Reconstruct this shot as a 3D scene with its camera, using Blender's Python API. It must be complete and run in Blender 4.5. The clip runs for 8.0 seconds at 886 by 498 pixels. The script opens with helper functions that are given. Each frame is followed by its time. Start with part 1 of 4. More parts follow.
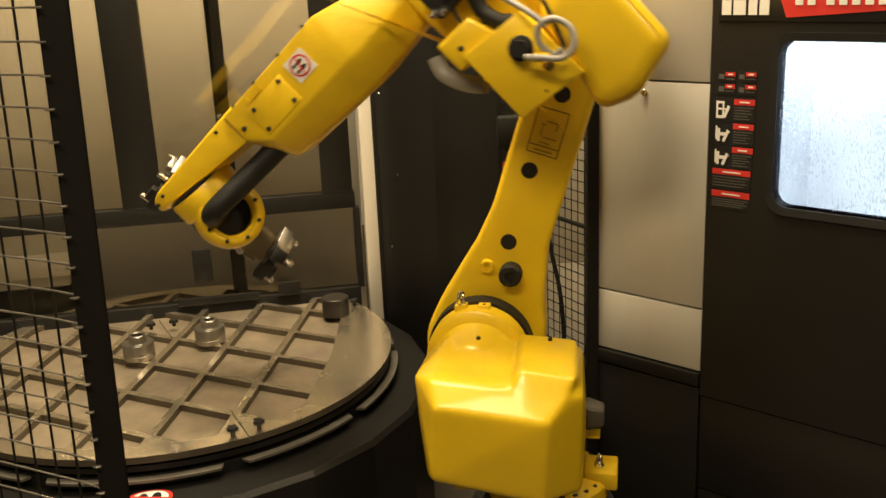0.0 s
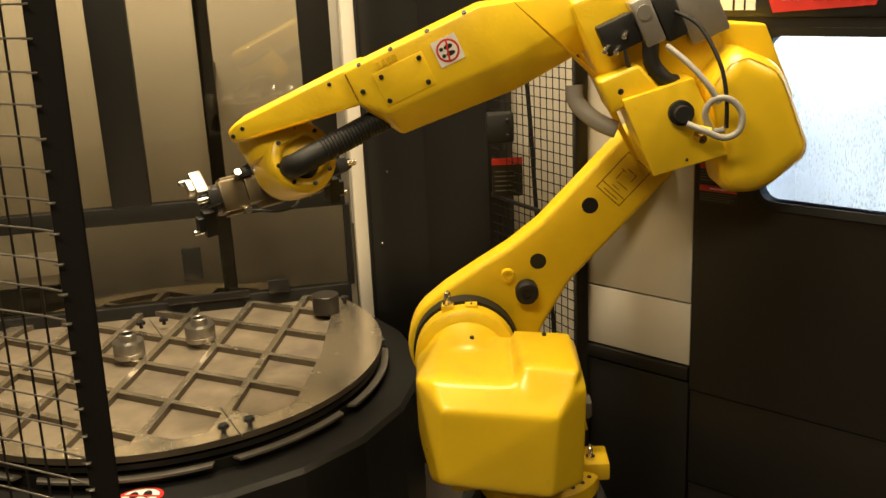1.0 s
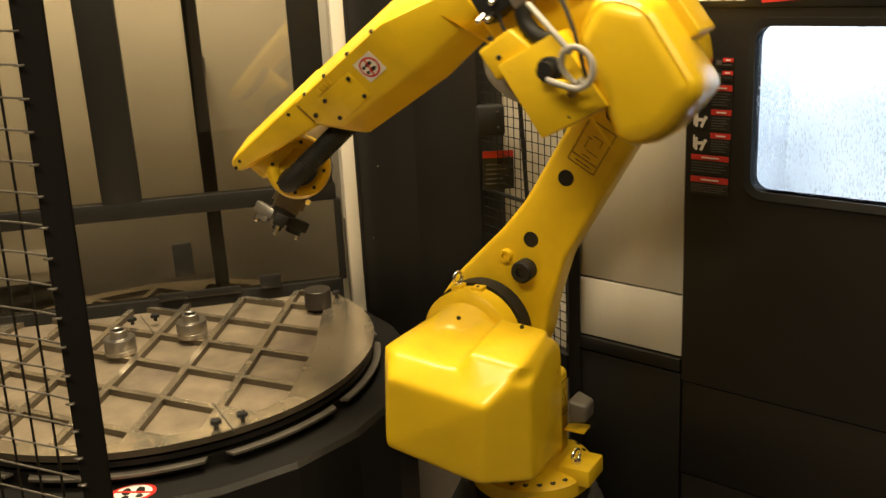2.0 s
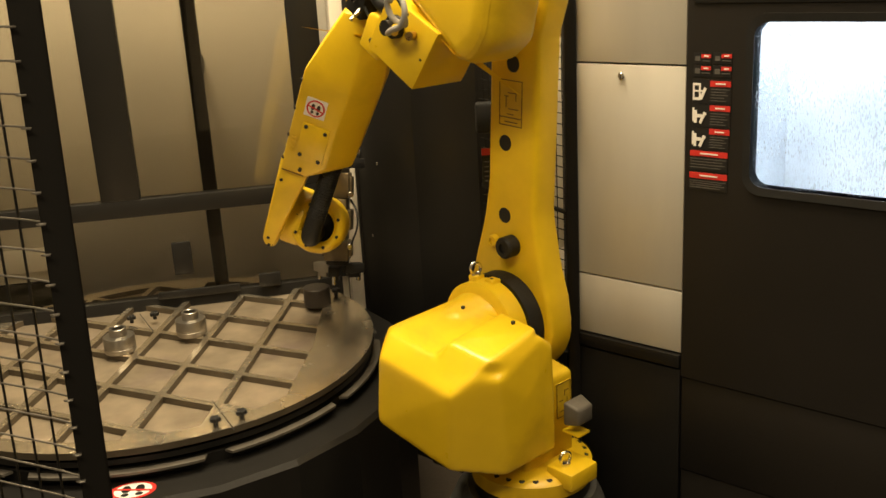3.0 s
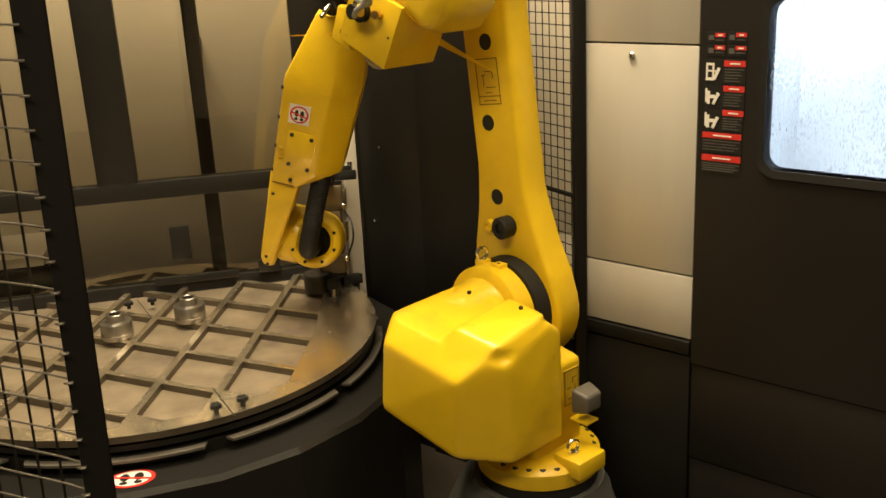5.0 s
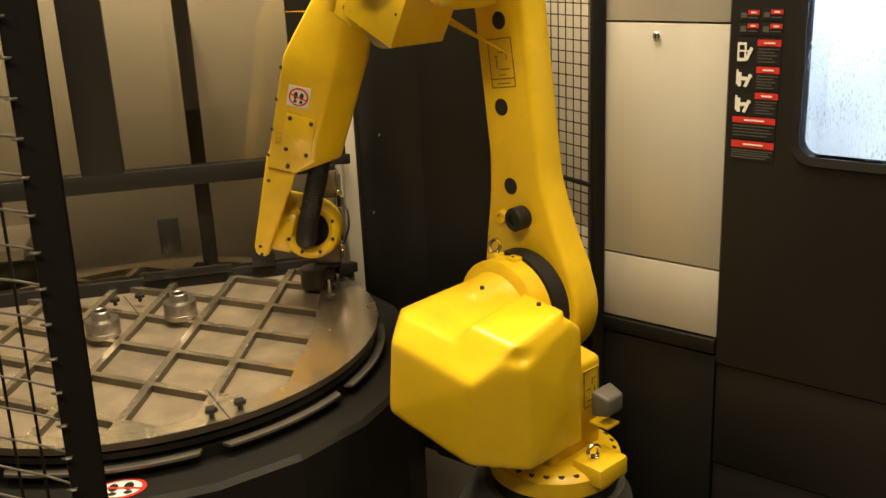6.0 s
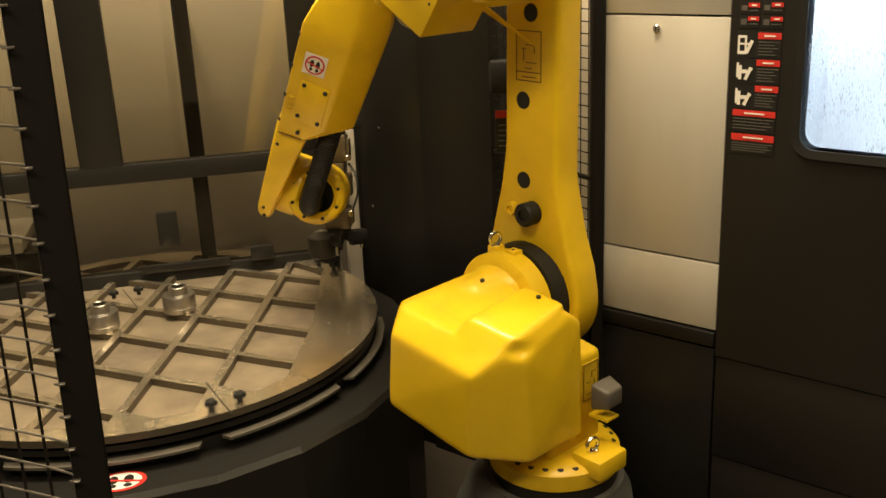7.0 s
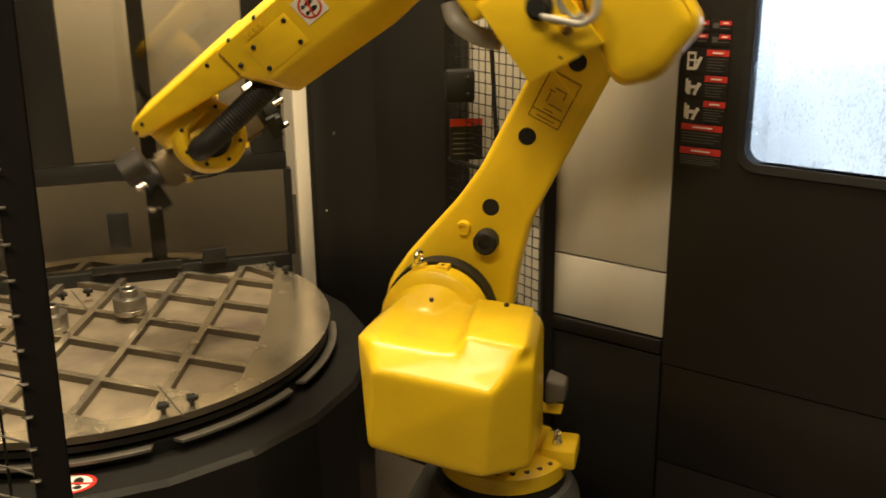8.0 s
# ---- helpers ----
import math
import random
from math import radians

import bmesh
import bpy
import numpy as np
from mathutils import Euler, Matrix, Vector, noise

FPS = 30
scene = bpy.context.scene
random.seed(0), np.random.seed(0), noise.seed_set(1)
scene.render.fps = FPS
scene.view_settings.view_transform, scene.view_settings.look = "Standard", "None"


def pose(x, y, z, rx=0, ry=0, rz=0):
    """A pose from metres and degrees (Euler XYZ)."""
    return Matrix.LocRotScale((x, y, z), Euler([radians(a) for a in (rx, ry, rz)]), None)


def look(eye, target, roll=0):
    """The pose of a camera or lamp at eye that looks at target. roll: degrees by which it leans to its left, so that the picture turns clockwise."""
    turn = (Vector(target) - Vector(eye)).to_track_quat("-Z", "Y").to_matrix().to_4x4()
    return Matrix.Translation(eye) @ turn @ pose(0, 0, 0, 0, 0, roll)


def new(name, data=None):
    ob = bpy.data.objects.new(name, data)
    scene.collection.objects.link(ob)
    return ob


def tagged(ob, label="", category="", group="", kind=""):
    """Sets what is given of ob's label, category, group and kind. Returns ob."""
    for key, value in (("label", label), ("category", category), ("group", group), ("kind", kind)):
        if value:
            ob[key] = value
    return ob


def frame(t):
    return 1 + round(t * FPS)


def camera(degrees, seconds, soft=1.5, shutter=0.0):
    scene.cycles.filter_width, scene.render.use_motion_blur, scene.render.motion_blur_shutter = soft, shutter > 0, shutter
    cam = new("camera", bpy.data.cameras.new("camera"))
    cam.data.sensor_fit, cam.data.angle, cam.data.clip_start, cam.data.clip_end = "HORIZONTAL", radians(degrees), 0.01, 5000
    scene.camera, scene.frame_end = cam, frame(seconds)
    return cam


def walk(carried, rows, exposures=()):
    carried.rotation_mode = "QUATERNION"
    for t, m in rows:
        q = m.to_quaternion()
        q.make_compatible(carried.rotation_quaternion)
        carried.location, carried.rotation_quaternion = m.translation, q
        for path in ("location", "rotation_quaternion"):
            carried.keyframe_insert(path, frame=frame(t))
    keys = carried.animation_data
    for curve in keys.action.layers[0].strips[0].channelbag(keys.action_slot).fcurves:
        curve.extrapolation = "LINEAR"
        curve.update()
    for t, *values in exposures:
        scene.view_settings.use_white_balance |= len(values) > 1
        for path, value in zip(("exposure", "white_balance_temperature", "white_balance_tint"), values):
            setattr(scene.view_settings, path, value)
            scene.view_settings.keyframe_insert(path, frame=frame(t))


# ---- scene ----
# ---------- camera ----------
cam = camera(49.1, 8.0, 1.5, 0.5)
CAMERA_ROWS = [
    (0.0, pose(0.000, 0.000, 1.550, 73.644, 2.388, -0.600)),
    (0.5, pose(-0.001, -0.003, 1.550, 73.636, 2.391, -0.945)),
    (1.0, pose(0.003, -0.005, 1.547, 73.508, 2.581, -1.212)),
    (1.5, pose(0.001, -0.002, 1.543, 73.310, 2.745, -1.615)),
    (1.8, pose(0.002, -0.003, 1.542, 73.240, 2.840, -1.760)),
    (3.0, pose(0.005, -0.004, 1.537, 73.134, 3.047, -1.861)),
    (3.5, pose(0.002, -0.006, 1.537, 73.050, 2.939, -1.857)),
    (4.0, pose(0.002, -0.006, 1.534, 72.814, 2.923, -1.848)),
    (4.5, pose(-0.001, -0.008, 1.528, 72.686, 2.914, -1.832)),
    (4.7, pose(-0.004, -0.002, 1.524, 72.620, 2.900, -1.860)),
    (5.8, pose(-0.079, 0.168, 1.467, 72.450, 2.500, -3.170)),
    (6.0, pose(-0.080, 0.170, 1.466, 72.243, 2.491, -3.178)),
    (6.5, pose(-0.082, 0.169, 1.463, 72.020, 2.521, -3.176)),
    (7.0, pose(-0.087, 0.170, 1.463, 71.909, 2.392, -3.361)),
    (7.5, pose(-0.089, 0.164, 1.464, 71.935, 2.018, -3.791)),
    (8.0, pose(-0.103, 0.146, 1.473, 72.166, 0.667, -6.054)),
]
walk(cam, CAMERA_ROWS)

# ---------- light ----------
world = bpy.data.worlds.new("hall")
scene.world = world
world.use_nodes = True
world.node_tree.nodes["Background"].inputs[0].default_value = (0.9, 0.72, 0.45, 1)
world.node_tree.nodes["Background"].inputs[1].default_value = 0.3
scene.view_settings.exposure = 0.0


def area_lamp(name, eye, target, sx, sy, watts, colour):
    data = bpy.data.lights.new(name, "AREA")
    data.shape, data.size, data.size_y, data.energy, data.color = "RECTANGLE", sx, sy, watts, colour
    lamp = new(name, data)
    lamp.matrix_world = look(eye, target)
    return lamp


WARM = (1.0, 0.80, 0.50)
area_lamp("ceiling_light_cell", (0.05, 1.7, 3.3), (0.05, 1.75, 0), 1.6, 0.5, 56, WARM)
area_lamp("ceiling_light_aisle", (-0.9, -0.3, 3.4), (-0.7, 0.6, 0), 1.6, 0.5, 78, WARM)
# Unseen lamp, added to brighten the cream cabinet behind the panes.
area_lamp("rear_fill_light", (-0.50, 2.35, 3.4), (-0.45, 3.2, 0.5), 1.5, 0.5, 116, WARM)
area_lamp("ceiling_light_side", (2.2, 0.6, 3.4), (1.4, 1.4, 0.6), 0.5, 1.6, 45, WARM)


# ---------- materials ----------
def material(name, colour, rough=0.5, metal=0.0, coat=0.0, grain=0.06, scale=18.0, bump=0.15, bump_scale=120.0, stretch=(1, 1, 1), rough_var=0.12, stain=0.0):
    m = bpy.data.materials.new(name)
    m.use_nodes = True
    nt = m.node_tree
    p = nt.nodes["Principled BSDF"]
    tc = nt.nodes.new("ShaderNodeTexCoord")
    mp = nt.nodes.new("ShaderNodeMapping")
    mp.inputs["Scale"].default_value = stretch
    nt.links.new(tc.outputs["Object"], mp.inputs[0])
    big, fine = nt.nodes.new("ShaderNodeTexNoise"), nt.nodes.new("ShaderNodeTexNoise")
    big.inputs["Scale"].default_value, fine.inputs["Scale"].default_value = scale, bump_scale
    big.inputs["Detail"].default_value, fine.inputs["Detail"].default_value = 6, 4
    for n in (big, fine):
        nt.links.new(mp.outputs[0], n.inputs["Vector"])
    ramp = nt.nodes.new("ShaderNodeMapRange")
    ramp.inputs["To Min"].default_value, ramp.inputs["To Max"].default_value = 1 - grain * 2.2, 1 + grain * 2.2
    nt.links.new(big.outputs["Fac"], ramp.inputs["Value"])
    mix = nt.nodes.new("ShaderNodeMix")
    mix.data_type, mix.blend_type = "RGBA", "MULTIPLY"
    mix.inputs["Factor"].default_value = 1
    mix.inputs["A"].default_value = (*colour, 1)
    nt.links.new(ramp.outputs[0], mix.inputs["B"])
    colour_out = mix.outputs["Result"]
    if stain:
        # smeared oil and handling marks with soft borders
        blot = nt.nodes.new("ShaderNodeTexNoise")
        blot.inputs["Scale"].default_value, blot.inputs["Detail"].default_value, blot.inputs["Distortion"].default_value = 4.2, 7, 0.6
        nt.links.new(tc.outputs["Object"], blot.inputs["Vector"])
        edge = nt.nodes.new("ShaderNodeMapRange")
        edge.inputs["From Min"].default_value, edge.inputs["From Max"].default_value, edge.inputs["To Max"].default_value = 0.54, 0.72, stain
        nt.links.new(blot.outputs["Fac"], edge.inputs["Value"])
        smear = nt.nodes.new("ShaderNodeMix")
        smear.data_type = "RGBA"
        smear.inputs["B"].default_value = (colour[0] * 0.45, colour[1] * 0.38, colour[2] * 0.8, 1)
        nt.links.new(edge.outputs[0], smear.inputs["Factor"])
        nt.links.new(colour_out, smear.inputs["A"])
        colour_out = smear.outputs["Result"]
    nt.links.new(colour_out, p.inputs["Base Color"])
    rr = nt.nodes.new("ShaderNodeMapRange")
    rr.inputs["To Min"].default_value, rr.inputs["To Max"].default_value = max(0.02, rough - rough_var), min(1, rough + rough_var)
    nt.links.new(fine.outputs["Fac"], rr.inputs["Value"])
    nt.links.new(rr.outputs[0], p.inputs["Roughness"])
    p.inputs["Metallic"].default_value = metal
    p.inputs["Coat Weight"].default_value = coat
    p.inputs["Coat Roughness"].default_value = 0.15
    b = nt.nodes.new("ShaderNodeBump")
    b.inputs["Strength"].default_value, b.inputs["Distance"].default_value = bump, 0.002
    nt.links.new(fine.outputs["Fac"], b.inputs["Height"])
    nt.links.new(b.outputs[0], p.inputs["Normal"])
    return m


def glass(name, tint, rough=0.02, ior=1.47):
    m = bpy.data.materials.new(name)
    m.use_nodes = True
    nt = m.node_tree
    nt.nodes.clear()
    out = nt.nodes.new("ShaderNodeOutputMaterial")
    mix = nt.nodes.new("ShaderNodeMixShader")
    tr, gl, fr = nt.nodes.new("ShaderNodeBsdfTransparent"), nt.nodes.new("ShaderNodeBsdfGlossy"), nt.nodes.new("ShaderNodeFresnel")
    tr.inputs[0].default_value = (*tint, 1)
    gl.inputs["Roughness"].default_value = rough
    fr.inputs["IOR"].default_value = ior
    nt.links.new(fr.outputs[0], mix.inputs[0])
    nt.links.new(tr.outputs[0], mix.inputs[1])
    nt.links.new(gl.outputs[0], mix.inputs[2])
    nt.links.new(mix.outputs[0], out.inputs[0])
    return m


YELLOW = material("yellow_paint", (0.80, 0.54, 0.014), 0.33, coat=0.3, grain=0.07, scale=6, bump=0.06, bump_scale=40, stain=0.45)
YELLOW_CAST = material("yellow_cast_paint", (0.80, 0.54, 0.012), 0.38, coat=0.18, grain=0.08, scale=9, bump=0.22, bump_scale=150, stain=0.4)
BLACK = material("black_powder_coat", (0.010, 0.0095, 0.009), 0.42, grain=0.2, scale=4, bump=0.12, bump_scale=300)
RUBBER = material("black_rubber", (0.012, 0.012, 0.012), 0.55, grain=0.1, bump=0.1)
CHARCOAL = material("charcoal_paint", (0.0125, 0.0108, 0.0095), 0.48, grain=0.2, scale=3, bump=0.1, bump_scale=200)
for dull in (BLACK, CHARCOAL, RUBBER):
    dull.node_tree.nodes["Principled BSDF"].inputs["Specular IOR Level"].default_value = 0.33
DOOR_PANEL = material("pale_grey_door_sheet", (0.53, 0.51, 0.46), 0.36, metal=0.12, grain=0.08, scale=3, bump=0.04, bump_scale=120, stretch=(3, 3, 0.5))
GREY_CAST = material("grey_cast_base", (0.10, 0.10, 0.095), 0.5, grain=0.1, bump=0.2)
WHITE_PANEL = material("cream_sheet_metal", (0.66, 0.62, 0.54), 0.38, grain=0.05, scale=3, bump=0.05, bump_scale=250)
STEEL = material("ground_steel", (0.86, 0.77, 0.62), 0.25, metal=0.95, grain=0.07, scale=2.6, bump=0.012, bump_scale=9, rough_var=0.11, stain=0.06)
STEEL_DIRTY = material("worn_steel_plate", (0.42, 0.35, 0.26), 0.36, metal=0.65, grain=0.26, scale=11, bump=0.03, bump_scale=40, rough_var=0.14, stain=0.3)
CHROME = material("bright_machined_steel", (0.78, 0.76, 0.73), 0.16, metal=1.0, grain=0.04, bump=0.03)
ALU = material("aluminium", (0.55, 0.53, 0.50), 0.38, metal=0.9, grain=0.1, bump=0.1)
BRASS = material("brass", (0.60, 0.42, 0.16), 0.3, metal=1.0)
DARK_STEEL = material("dark_workpiece_steel", (0.035, 0.030, 0.026), 0.42, metal=0.3, grain=0.2)
GREY_PLASTIC = material("grey_hose", (0.30, 0.29, 0.27), 0.45, grain=0.08)
WHITE_PAINT = material("white_print", (0.75, 0.73, 0.70), 0.5, grain=0.03)
RED_PRINT = material("red_print", (0.55, 0.03, 0.024), 0.45, grain=0.05)
BLACK_PRINT = material("black_print", (0.012, 0.012, 0.012), 0.4, grain=0.05)
TEXT_GREY = material("grey_print", (0.085, 0.08, 0.075), 0.5, grain=0.05)
DECAL_LINE = material("brown_decal_print", (0.16, 0.085, 0.01), 0.5, grain=0.1)
FLOOR = material("dark_painted_floor", (0.045, 0.036, 0.028), 0.5, grain=0.3, scale=5, bump=0.2, bump_scale=80)
HALL = material("hall_wall_paint", (0.55, 0.50, 0.42), 0.8, grain=0.1, scale=2)
ACRYLIC = glass("clear_acrylic", (0.93, 0.91, 0.86), 0.03, 1.36)
SAFETY_GLASS = glass("laminated_safety_glass", (0.86, 0.83, 0.76), 0.015, 1.75)


# ---------- mesh helpers ----------
def part(name, bm, mat, parent=None, label="", smooth=35):
    me = bpy.data.meshes.new(name)
    bm.normal_update()
    for f in bm.faces:
        f.smooth = True
    for e in bm.edges:
        if len(e.link_faces) == 2 and e.calc_face_angle(0) > radians(smooth):
            e.smooth = False
    bm.to_mesh(me)
    bm.free()
    me.materials.append(mat)
    ob = new(name, me)
    if parent:
        ob.parent = parent
    if label:
        ob["label"] = label
    return ob


def empty(name, m=None, parent=None):
    ob = new(name)
    if m is not None:
        ob.matrix_basis = m
    if parent:
        ob.parent = parent
    return ob


def box(bm, x0, x1, y0, y1, z0, z1, bevel=0.0, seg=2, m=None):
    vs = [bm.verts.new((x, y, z)) for z in (z0, z1) for x, y in ((x0, y0), (x1, y0), (x1, y1), (x0, y1))]
    fs = [bm.faces.new([vs[i] for i in q]) for q in ((3, 2, 1, 0), (4, 5, 6, 7), (0, 1, 5, 4), (1, 2, 6, 5), (2, 3, 7, 6), (3, 0, 4, 7))]
    if bevel:
        es = {e for f in fs for e in f.edges}
        r = bmesh.ops.bevel(bm, geom=list(es), offset=bevel, segments=seg, affect="EDGES", profile=0.5)
        vs = list({v for f in r["faces"] for v in f.verts} | {v for v in vs if v.is_valid})
    if m is not None:
        bmesh.ops.transform(bm, matrix=m, verts=vs)
    return vs


def boxed(*a, **k):
    bm = bmesh.new()
    box(bm, *a, **k)
    return bm


def prism(bm, pts, a, b, axis="y", bevel=0.0, seg=2, m=None):
    """A polygon of two coordinates, pulled from a to b along the third axis."""
    def at(p, h):
        return {"x": (h, p[0], p[1]), "y": (p[0], h, p[1]), "z": (p[0], p[1], h)}[axis]
    lo, hi = [bm.verts.new(at(p, a)) for p in pts], [bm.verts.new(at(p, b)) for p in pts]
    n = len(pts)
    fs = [bm.faces.new(lo), bm.faces.new(list(reversed(hi)))]
    fs += [bm.faces.new((lo[i], hi[i], hi[(i + 1) % n], lo[(i + 1) % n])) for i in range(n)]
    bmesh.ops.recalc_face_normals(bm, faces=fs)
    vs = lo + hi
    if bevel:
        es = {e for f in fs for e in f.edges}
        r = bmesh.ops.bevel(bm, geom=list(es), offset=bevel, segments=seg, affect="EDGES", profile=0.5)
        vs = list({v for f in r["faces"] for v in f.verts} | {v for v in vs if v.is_valid})
    if m is not None:
        bmesh.ops.transform(bm, matrix=m, verts=vs)
    return vs


def lathe(bm, profile, seg=32, m=None):
    """Turns a profile of (radius, height) round z."""
    rings = []
    for r, h in profile:
        rings.append([bm.verts.new((r * math.cos(2 * math.pi * i / seg), r * math.sin(2 * math.pi * i / seg), h)) for i in range(seg)])
    fs = []
    for a, b in zip(rings, rings[1:]):
        fs += [bm.faces.new((a[i], a[(i + 1) % seg], b[(i + 1) % seg], b[i])) for i in range(seg)]
    fs.append(bm.faces.new(list(reversed(rings[0]))))
    fs.append(bm.faces.new(rings[-1]))
    vs = [v for ring in rings for v in ring]
    bmesh.ops.recalc_face_normals(bm, faces=fs)
    if m is not None:
        bmesh.ops.transform(bm, matrix=m, verts=vs)
    return vs


def along(p, q):
    """The pose that lays z along the way from p to q, with its origin at p."""
    return Matrix.Translation(p) @ (Vector(q) - Vector(p)).to_track_quat("Z", "Y").to_matrix().to_4x4()


def rod(bm, p, q, r, seg=16, chamfer=0.0):
    n = (Vector(q) - Vector(p)).length
    c = chamfer
    prof = [(r, 0), (r, n)] if not c else [(r - c, 0), (r, c), (r, n - c), (r - c, n)]
    return lathe(bm, prof, seg, along(p, q))


def tube(bm, pts, r, seg=10, fine=6):
    """A round hose through the points, smoothed."""
    P = [Vector(p) for p in pts]
    line = []
    for i in range(len(P) - 1):
        a, b, c, d = P[max(i - 1, 0)], P[i], P[i + 1], P[min(i + 2, len(P) - 1)]
        for k in range(fine):
            t = k / fine
            line.append(0.5 * ((2 * b) + (c - a) * t + (2 * a - 5 * b + 4 * c - d) * t * t + (3 * b - a - 3 * c + d) * t ** 3))
    line.append(P[-1])
    rings, up = [], Vector((0.3, 0.5, 0.8)).normalized()
    for i, p in enumerate(line):
        way = (line[min(i + 1, len(line) - 1)] - line[max(i - 1, 0)]).normalized()
        side = way.cross(up)
        side = side.normalized() if side.length > 1e-4 else way.orthogonal().normalized()
        up = side.cross(way).normalized()
        rings.append([bm.verts.new(p + r * (math.cos(2 * math.pi * k / seg) * side + math.sin(2 * math.pi * k / seg) * up)) for k in range(seg)])
    for a, b in zip(rings, rings[1:]):
        for k in range(seg):
            bm.faces.new((a[k], a[(k + 1) % seg], b[(k + 1) % seg], b[k]))
    bm.faces.new(list(reversed(rings[0])))
    bm.faces.new(rings[-1])


def ring(bm, radius, r, m, seg=24, tseg=8, turn=1.0):
    rings = []
    n = int(seg * turn)
    for i in range(n if turn == 1.0 else n + 1):
        a = 2 * math.pi * i / seg
        c = Vector((math.cos(a), math.sin(a), 0))
        rings.append([bm.verts.new(m @ (c * (radius + r * math.cos(2 * math.pi * k / tseg)) + Vector((0, 0, r * math.sin(2 * math.pi * k / tseg))))) for k in range(tseg)])
    pairs = list(zip(rings, rings[1:])) + ([(rings[-1], rings[0])] if turn == 1.0 else [])
    for a, b in pairs:
        for k in range(tseg):
            bm.faces.new((a[k], b[k], b[(k + 1) % tseg], a[(k + 1) % tseg]))


def rounded(w, h, r, seg=5, cx=0.0, cy=0.0):
    """The outline of a rounded rectangle."""
    pts = []
    for sx, sy, a0 in ((1, 1, 0), (-1, 1, 90), (-1, -1, 180), (1, -1, 270)):
        for i in range(seg + 1):
            a = radians(a0 + 90 * i / seg)
            pts.append((cx + sx * (w / 2 - r) + r * math.cos(a), cy + sy * (h / 2 - r) + r * math.sin(a)))
    return pts


def hull(bm, pts, bevel=0.0, seg=3):
    vs = [bm.verts.new(p) for p in pts]
    r = bmesh.ops.convex_hull(bm, input=vs)
    bmesh.ops.delete(bm, geom=list({g for g in r["geom_interior"] + r["geom_unused"] if isinstance(g, bmesh.types.BMVert)}), context="VERTS")
    bmesh.ops.dissolve_limit(bm, angle_limit=radians(4), verts=bm.verts, edges=bm.edges)
    if bevel:
        bmesh.ops.bevel(bm, geom=list(bm.edges), offset=bevel, segments=seg, affect="EDGES", profile=0.5)


def bolt(parent, p, q, r=0.005, mat=None, name="bolt"):
    bm = bmesh.new()
    rod(bm, p, q, r, 10, r * 0.2)
    return part(name, bm, mat or BLACK_PRINT, parent)



# ---------- setting ----------
def structure(name, bm, mat, label, category, m=None, smooth=35):
    ob = part(name, bm, mat, None, label, smooth)
    if m is not None:
        ob.matrix_basis = m
    return tagged(ob, label, category, kind="structure")


structure("floor", boxed(-5, 5, -4, 6, -0.10, 0.0), FLOOR, "dark painted concrete workshop floor", "floor")
structure("ceiling", boxed(-5, 5, -4, 6, 3.6, 3.7), HALL, "plain painted workshop ceiling", "ceiling")
structure("wall_north", boxed(-5, 5, 5.9, 6.0, 0, 3.6), HALL, "plain painted workshop wall", "wall")
structure("wall_south", boxed(-5, 5, -4.0, -3.9, 0, 3.6), HALL, "plain painted workshop wall", "wall")
structure("wall_west", boxed(-5, -4.9, -3.9, 5.9, 0, 3.6), HALL, "plain painted workshop wall", "wall")
structure("wall_east", boxed(4.9, 5, -3.9, 5.9, 0, 3.6), HALL, "plain painted workshop wall", "wall")

# Frame of the glazed partition: x along it to the right, y away from the camera, z up.
PART_M = Matrix(((0.983, -0.182, 0, -0.539), (0.182, 0.983, 0, 2.912), (0, 0, 1, 0), (0, 0, 0, 1)))
# Frame of the lathe's front: x along it to the right, y into the machine.
LATHE_M = Matrix(((0.741, 0.671, 0, 0), (-0.671, 0.741, 0, 0), (0, 0, 1, 0), (0, 0, 0, 1)))


